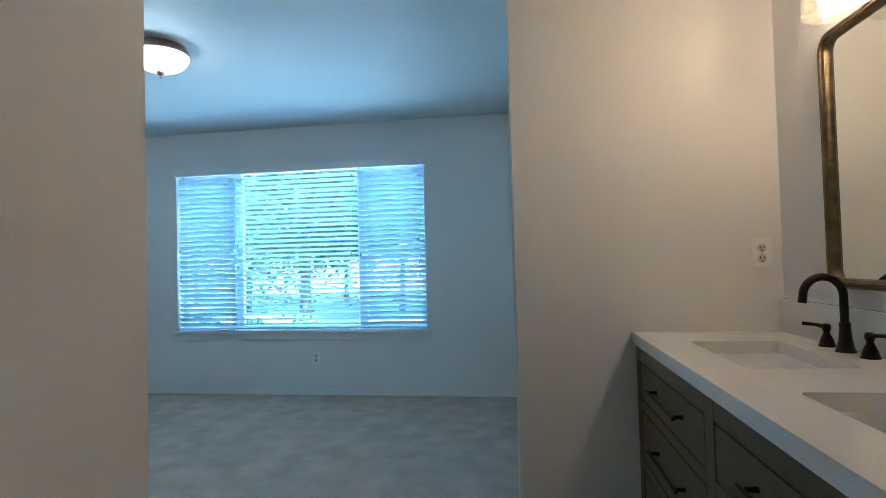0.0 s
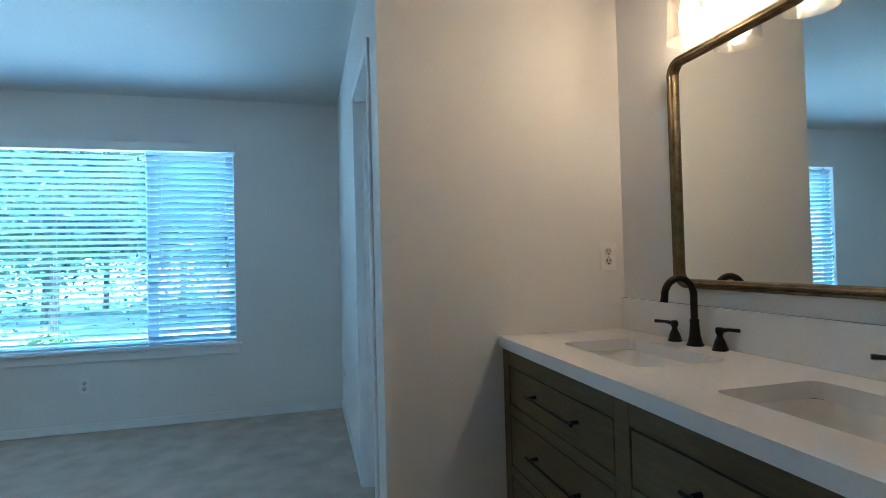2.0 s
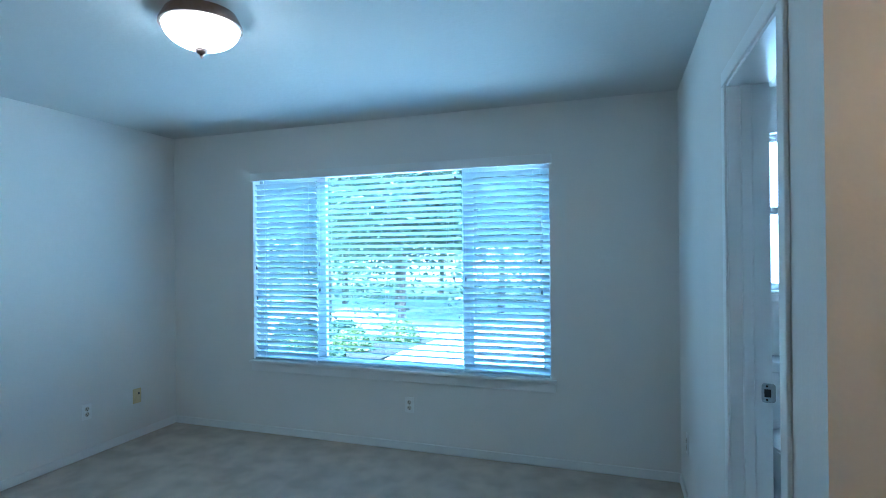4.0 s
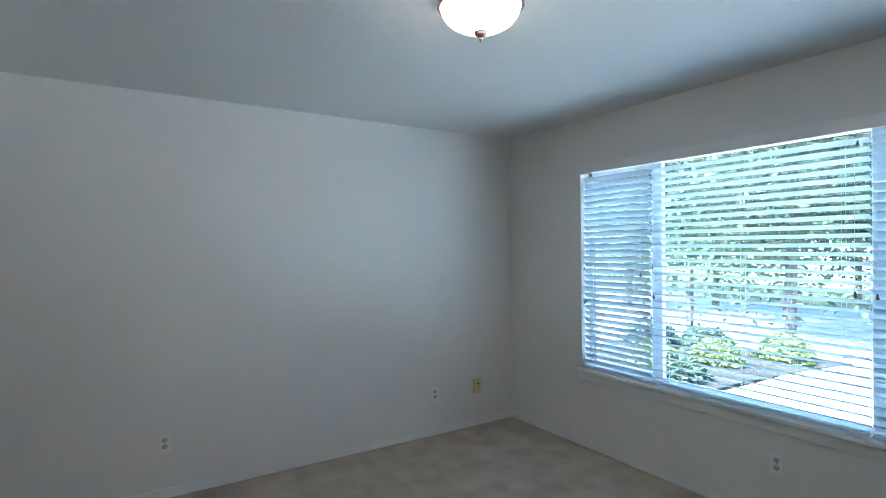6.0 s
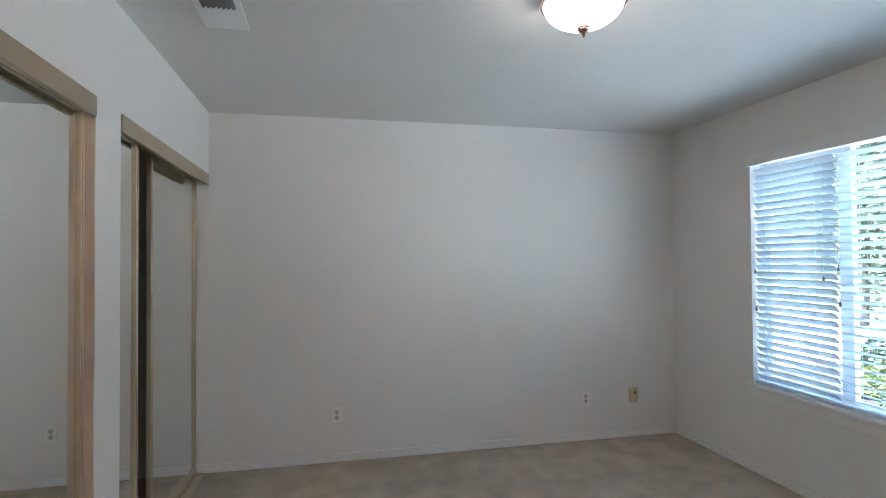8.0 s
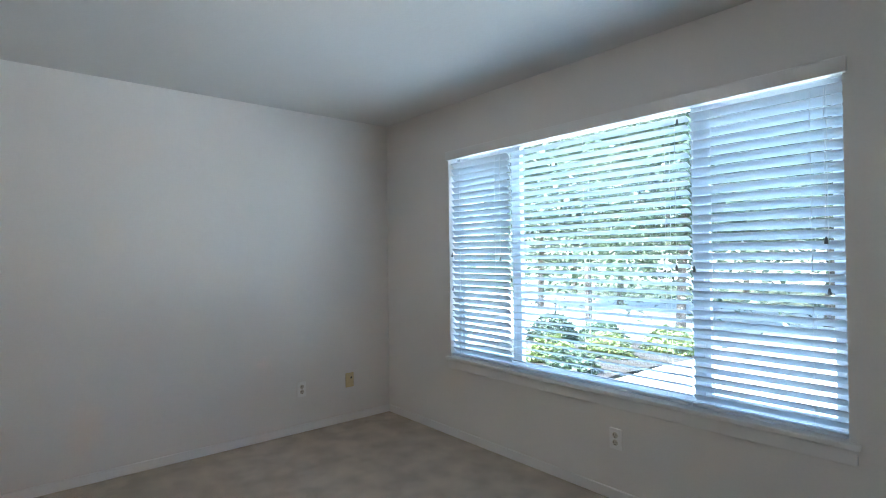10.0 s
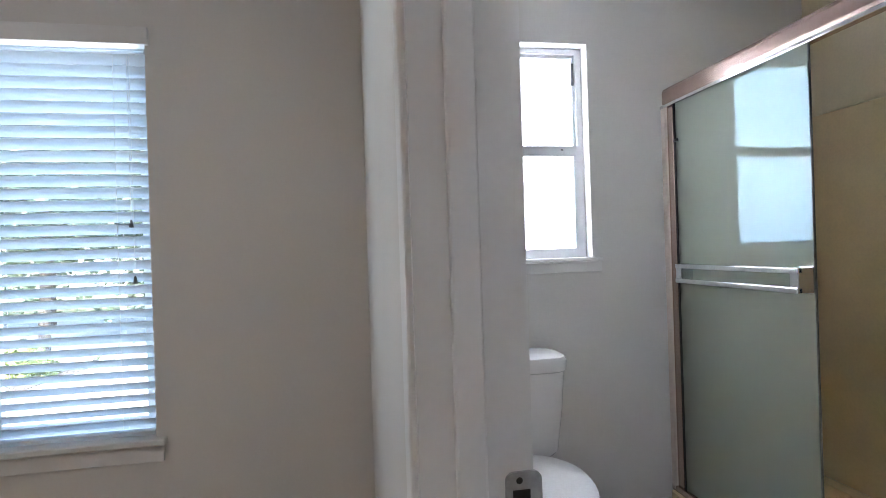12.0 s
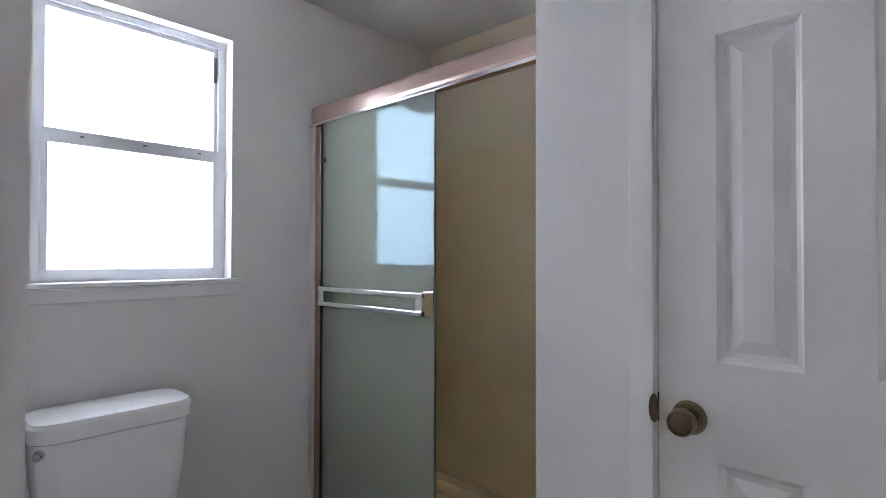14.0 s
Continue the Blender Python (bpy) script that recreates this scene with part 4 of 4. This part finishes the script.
for y0 in (1.784, 2.394):
    part("end_bracket", box(bmesh.new(), bx - 0.006, SH - 0.018, y0, y0 + 0.036, 1.084, 1.168, bev=0.003), SATIN, tbar)
part("glass_bracket", box(bmesh.new(), SH - 0.020, SH - 0.0175, 1.786, 1.84, 1.080, 1.172, bev=0.001, seg=1), SATIN, tbar)

# ---- linen closet door ----
ld = thing("door_2", (LINEN_X + 0.03, 0.58, 0), "white panelled narrow door, shut, with aged brass knob", "door", kind="structure")
LY0, LY1, LZ1 = 0.280, 0.888, 2.03
FX = LINEN_X + 0.004
stile, mull = 0.112, 0.100
pw = (LY1 - LY0 - 2 * stile - mull) / 2
cols = ((LY0 + stile, LY0 + stile + pw), (LY1 - stile - pw, LY1 - stile))
prow = ((0.23, 0.895), (1.092, 1.735), (1.825, 1.935))
sl = bmesh.new()
for a, b in ((LY0, LY0 + stile), (cols[0][1], cols[1][0]), (LY1 - stile, LY1)):
    box(sl, FX, FX + 0.034, a, b, 0.01, LZ1)
zs = [0.01] + [v for r in prow for v in r] + [LZ1]
for a, b in zip(zs[0::2], zs[1::2]):
    for c0, c1 in cols:
        box(sl, FX, FX + 0.034, c0, c1, a, b)
slab = part("door_slab", sl, TRIM, ld)
for c0, c1 in cols:
    for a, b in prow:
        pb = bmesh.new()
        steps = ((0.0, 0.0), (0.005, 0.009), (0.012, 0.013), (0.022, 0.013), (0.046, 0.003), (0.048, 0.003))
        rings = [[(FX + dep, c0 + i, a + i), (FX + dep, c1 - i, a + i), (FX + dep, c1 - i, b - i), (FX + dep, c0 + i, b - i)] for i, dep in steps]
        loft(pb, rings, cap0=False)
        part("raised_panel", pb, TRIM, slab)
part("jamb", boxes((LINEN_X - 0.004, LINEN_X + 0.1, 0.8905, 0.905, 0, 2.04)), TRIM, ld)
part("casing", box(bmesh.new(), LINEN_X - 0.012, LINEN_X, 0.8935, 0.945, 0, 2.035, bev=0.003), TRIM, ld)
part("casing", box(bmesh.new(), LINEN_X - 0.012, LINEN_X, 0.222, 0.2765, 0, 2.035, bev=0.003), TRIM, ld)
part("casing", box(bmesh.new(), LINEN_X - 0.012, LINEN_X, 0.222, 0.945, 2.035, 2.09, bev=0.003), TRIM, ld)
lip = lathe(bmesh.new(), (0, 0, 0), (-1, 0, 0), [(0, 0.030), (0.003, 0.029), (0.004, 0.026), (0.004, 0)], 24)
lip.transform(Matrix.Translation((LINEN_X - 0.0115, 0.893, 0.985)) @ Matrix.Diagonal((1, 0.34, 1, 1)))
part("strike_lip", lip, BRASS, ld, "dull brass strike lip")
# dark filler paints the shade between door edge and jamb
part("latch_gap", boxes((LINEN_X + 0.001, LINEN_X + 0.006, 0.8882, 0.8903, 0.955, 1.015)), GAP, ld)
kb = part("knob", lathe(bmesh.new(), (FX, 0.828, 0.975), (-1, 0, 0), [(0, 0.034), (0.004, 0.0335), (0.009, 0.029), (0.012, 0.016), (0.024, 0.0135), (0.030, 0.020), (0.036, 0.0265), (0.052, 0.0265), (0.057, 0.0245), (0.058, 0.0225), (0.0525, 0.0195), (0.0535, 0.0)], 36), BRASS, ld, "aged brass round knob", smooth=True)

# ---- bathroom switch ----
sw = thing("light_switch", (0.12, 0.950, 1.25), "white wall plate with rocker switch and outlet", "switch")
part("plate", box(bmesh.new(), 0.12, 0.126, 0.915, 0.985, 1.192, 1.308, bev=0.002), PLATE, sw)
part("rocker", box(bmesh.new(), 0.126, 0.131, 0.933, 0.967, 1.204, 1.258, bev=0.002), PLATE, sw)
rc = part("receptacle", box(bmesh.new(), 0.126, 0.128, 0.935, 0.965, 1.266, 1.297, bev=0.001, seg=1), PLATE, sw)
part("slot", boxes((0.1275, 0.1285, 0.941, 0.944, 1.278, 1.288)), BLACK, rc)
part("slot", boxes((0.1275, 0.1285, 0.956, 0.959, 1.278, 1.288)), BLACK, rc)

# ---- outside ----
GROUND = mat("dry_lawn", (0.16, 0.17, 0.07), 0.9, var=0.25, scale=0.8, bump=0.8, bump_scale=30, fine=0.2, fine_scale=40)
CONCRETE = mat("concrete_paving", (0.60, 0.585, 0.56), 0.8, var=0.08, scale=1.0, bump=0.2, bump_scale=80)
LEAF = mat("green_leaves", (0.11, 0.15, 0.075), 0.5, var=0.3, scale=1.5, fine=0.2, fine_scale=12)
LEAF2 = mat("yellow_green_leaves", (0.27, 0.31, 0.09), 0.5, var=0.25, scale=2.0, fine=0.2, fine_scale=12)
# near-black brown that carries the shadow on the ground between the shrubs
SHADE_GROUND = mat("shade_dark_ground", (0.045, 0.036, 0.028), 0.95, var=0.25, scale=3.0, bump=1.0, bump_scale=40, fine=0.25, fine_scale=35)
BARK = mat("grey_bark", (0.13, 0.10, 0.075), 0.9, var=0.2, scale=8, bump=0.8, bump_scale=25)
STUCCO = mat("pale_stucco", (0.55, 0.51, 0.45), 0.85, var=0.05, scale=1.2, bump=0.4, bump_scale=60)
ROOF = mat("brown_shingles", (0.12, 0.10, 0.09), 0.9, var=0.2, scale=6)
GZ = -0.25
structure("ground", boxes((-500, 500, WIN_Y + T + 0.14, 900, GZ - 0.1, GZ), (-500, 500, -900, BACK_Y - 0.3, GZ - 0.1, GZ)), GROUND, "mown lawn round the house", "ground")
structure("road", boxes((-500, 500, 8.6, 16.0, GZ + 0.001, GZ + 0.012), (-30, -6.9, 6.0, 8.6, GZ + 0.001, GZ + 0.012)), CONCRETE, "pale sunlit drive beyond the shrubs", "road")
structure("pavement", boxes((-3.85, 6.0, 3.2, 8.6, GZ + 0.001, GZ + 0.03)), CONCRETE, "pale concrete apron running past the window", "pavement")


# added ground patch; its dark colour paints the shadow lying round the shrubs
bed = bmesh.new()
outline = [(-4.0, 4.2), (-3.95, 6.0), (-3.8, 7.4), (-3.6, 8.45), (-5.6, 8.5), (-6.7, 8.4), (-6.85, 7.0), (-6.6, 5.6), (-6.0, 4.5), (-5.0, 4.1)]
low = [bed.verts.new((x, y, GZ - 0.02)) for x, y in outline]
high = [bed.verts.new((x, y, GZ + 0.04)) for x, y in outline]
bed.faces.new(high)
for k in range(len(outline)):
    q = (k + 1) % len(outline)
    bed.faces.new((low[k], low[q], high[q], high[k]))
structure("planting_bed", bed, SHADE_GROUND, "dark ground patch under the shrubs, shade put into its colour", "planting bed")


def leaves(bm, rng, c, r, n, size, flat=0.8):
    """Small leaf blades scattered through clumps about c."""
    clumps = [(rng.gauss(0, 0.45), rng.gauss(0, 0.45), rng.gauss(0, 0.40)) for _ in range(max(6, n // 60))]
    for _ in range(n):
        q = rng.choice(clumps)
        p = Vector((c[0] + r * (q[0] + rng.gauss(0, 0.17)), c[1] + r * (q[1] + rng.gauss(0, 0.17)), c[2] + r * flat * (q[2] + rng.gauss(0, 0.17))))
        if p.z < GZ + 0.03:
            continue
        a = Vector((rng.uniform(-1, 1), rng.uniform(-1, 1), rng.uniform(-0.6, 0.6))).normalized()
        b = a.cross(Vector((rng.uniform(-1, 1), rng.uniform(-1, 1), rng.uniform(-1, 1)))).normalized()
        s = size * rng.uniform(0.6, 1.3)
        bm.faces.new([bm.verts.new(p + v) for v in (-a * s, b * s * 0.45, a * s, -b * s * 0.45)])


def shrub(x, y, r, h, material, seed, label):
    rng = random.Random(seed)
    s = thing("shrub", (x, y, GZ), label, "shrub", "shrubs outside the window")
    bm = bmesh.new()
    for k in range(2600):
        u, v = rng.uniform(0, 2 * math.pi), rng.uniform(0.0, 1.0)
        bulge = 1 + 0.16 * math.sin(3 * u + seed) + 0.10 * math.sin(7 * v * 3 + u * 2)
        el = math.asin(v)
        rr = r * bulge * rng.uniform(0.72, 1.0)
        p = Vector((x + rr * math.cos(el) * math.cos(u), y + rr * math.cos(el) * math.sin(u), GZ + 0.03 + h * bulge * v * rng.uniform(0.8, 1.0)))
        a = Vector((rng.uniform(-1, 1), rng.uniform(-1, 1), rng.uniform(-0.5, 0.5))).normalized()
        b = a.cross(Vector((rng.uniform(-1, 1), rng.uniform(-1, 1), rng.uniform(-1, 1)))).normalized()
        q = 0.05 * rng.uniform(0.6, 1.2)
        bm.faces.new([bm.verts.new(p + w_) for w_ in (-a * q, b * q * 0.5, a * q, -b * q * 0.5)])
    part("foliage", bm, material, s)
    st = bmesh.new()
    for k in range(5):
        a = rng.uniform(0, 6.28)
        tube(st, [(x, y, GZ - 0.02), (x + 0.3 * r * math.cos(a), y + 0.3 * r * math.sin(a), GZ + h * 0.4), (x + 0.6 * r * math.cos(a), y + 0.6 * r * math.sin(a), GZ + h * 0.75)], [0.03, 0.02, 0.008], 6)
    part("stems", st, BARK, s)


def tree(x, y, h, r, seed, label, n=13000):
    rng = random.Random(seed)
    t_ = thing("tree", (x, y, GZ), label, "tree", "trees outside the window")
    tb_ = bmesh.new()
    zt = GZ + h * 0.42
    tube(tb_, [(x, y, GZ - 0.05), (x + 0.05, y, GZ + h * 0.2), (x + 0.1, y + 0.05, zt), (x + 0.05, y, GZ + h * 0.75)], [0.10, 0.08, 0.06, 0.02], 10)
    for k in range(9):
        a = k * 2.4 + rng.uniform(-0.3, 0.3)
        z0 = GZ + h * rng.uniform(0.25, 0.55)
        tube(tb_, [(x + 0.07, y, z0), (x + r * 0.4 * math.cos(a), y + r * 0.4 * math.sin(a), z0 + h * 0.13), (x + r * 0.8 * math.cos(a), y + r * 0.8 * math.sin(a), z0 + h * 0.24)], [0.04, 0.025, 0.010], 7)
    part("trunk", tb_, BARK, t_)
    lf = bmesh.new()
    leaves(lf, rng, (x, y, GZ + h * 0.55), r, n, 0.085, flat=h * 0.42 / r)
    part("crown", lf, LEAF, t_)


tree(-5.2, 10.2, 6.2, 2.4, 3, "leafy tree with light gaps in its crown")
tree(-8.6, 13.6, 7.2, 2.9, 41, "leafy tree with a rounded crown beyond the drive")
tree(-3.4, 12.9, 6.6, 2.5, 43, "slender leafy tree beyond the shrubs")
tree(-2.3, 17.0, 8.0, 3.2, 8, "leafy tree with a slim trunk beside the drive")
tree(0.9, 17.5, 8.0, 3.4, 21, "broad tree across the drive")
tree(-7.0, 18.5, 9.0, 3.8, 25, "tall tree across the drive", 9500)
tree(-13.0, 17.5, 8.5, 3.8, 29, "wide tree across the drive")
tree(6.0, 20.0, 7.0, 3.4, 33, "green tree far across the drive")
tree(2.3, 12.5, 4.8, 1.8, 37, "small leafy tree beside the paving")
tree(-10.4, 12.2, 6.0, 2.6, 51, "low spreading leafy tree beyond the drive")
tree(-6.6, 13.2, 6.4, 2.5, 53, "leafy tree with a full crown beyond the shrubs")
shrub(-5.15, 6.05, 0.36, 0.33, LEAF2, 1, "low sunlit yellow-green shrub")
shrub(-4.75, 6.95, 0.36, 0.33, LEAF2, 2, "rounded yellow-green shrub beside the paving")
shrub(-6.2, 7.5, 0.46, 0.42, LEAF, 3, "dark clipped shrub behind the low ones")
shrub(-4.25, 7.9, 0.40, 0.36, LEAF2, 4, "pale green clipped shrub near the drive")
shrub(-5.35, 7.65, 0.42, 0.36, LEAF, 5, "low dark green shrub under a tree")
shrub(-4.5, 5.6, 0.34, 0.26, LEAF, 6, "low dark green shrub at the edge of the dark ground")
po = thing("post", (-5.9, 8.1, GZ), "slim dark post standing among the shrubs", "post")
part("shaft", box(bmesh.new(), -5.95, -5.85, 8.05, 8.15, GZ, 1.1, bev=0.01), BARK, po)
hb = thing("house", (-4, 27, GZ), "pale stucco house across the drive", "house")
part("wall", boxes((-14, 3, 26, 32, GZ, 2.6)), STUCCO, hb)
rf = bmesh.new()
loft(rf, [[(-14.5, 25.4, 2.6), (3.5, 25.4, 2.6), (3.5, 32.6, 2.6), (-14.5, 32.6, 2.6)], [(-13, 28.8, 4.4), (2, 28.8, 4.4), (2, 29.2, 4.4), (-13, 29.2, 4.4)]])
part("roof", rf, ROOF, hb)
for gx in (-12.5, -8.0, -3.5):
    part("garage_door", boxes((gx, gx + 3.2, 25.93, 25.99, GZ, 2.0)), TRIM, hb, "white garage door")
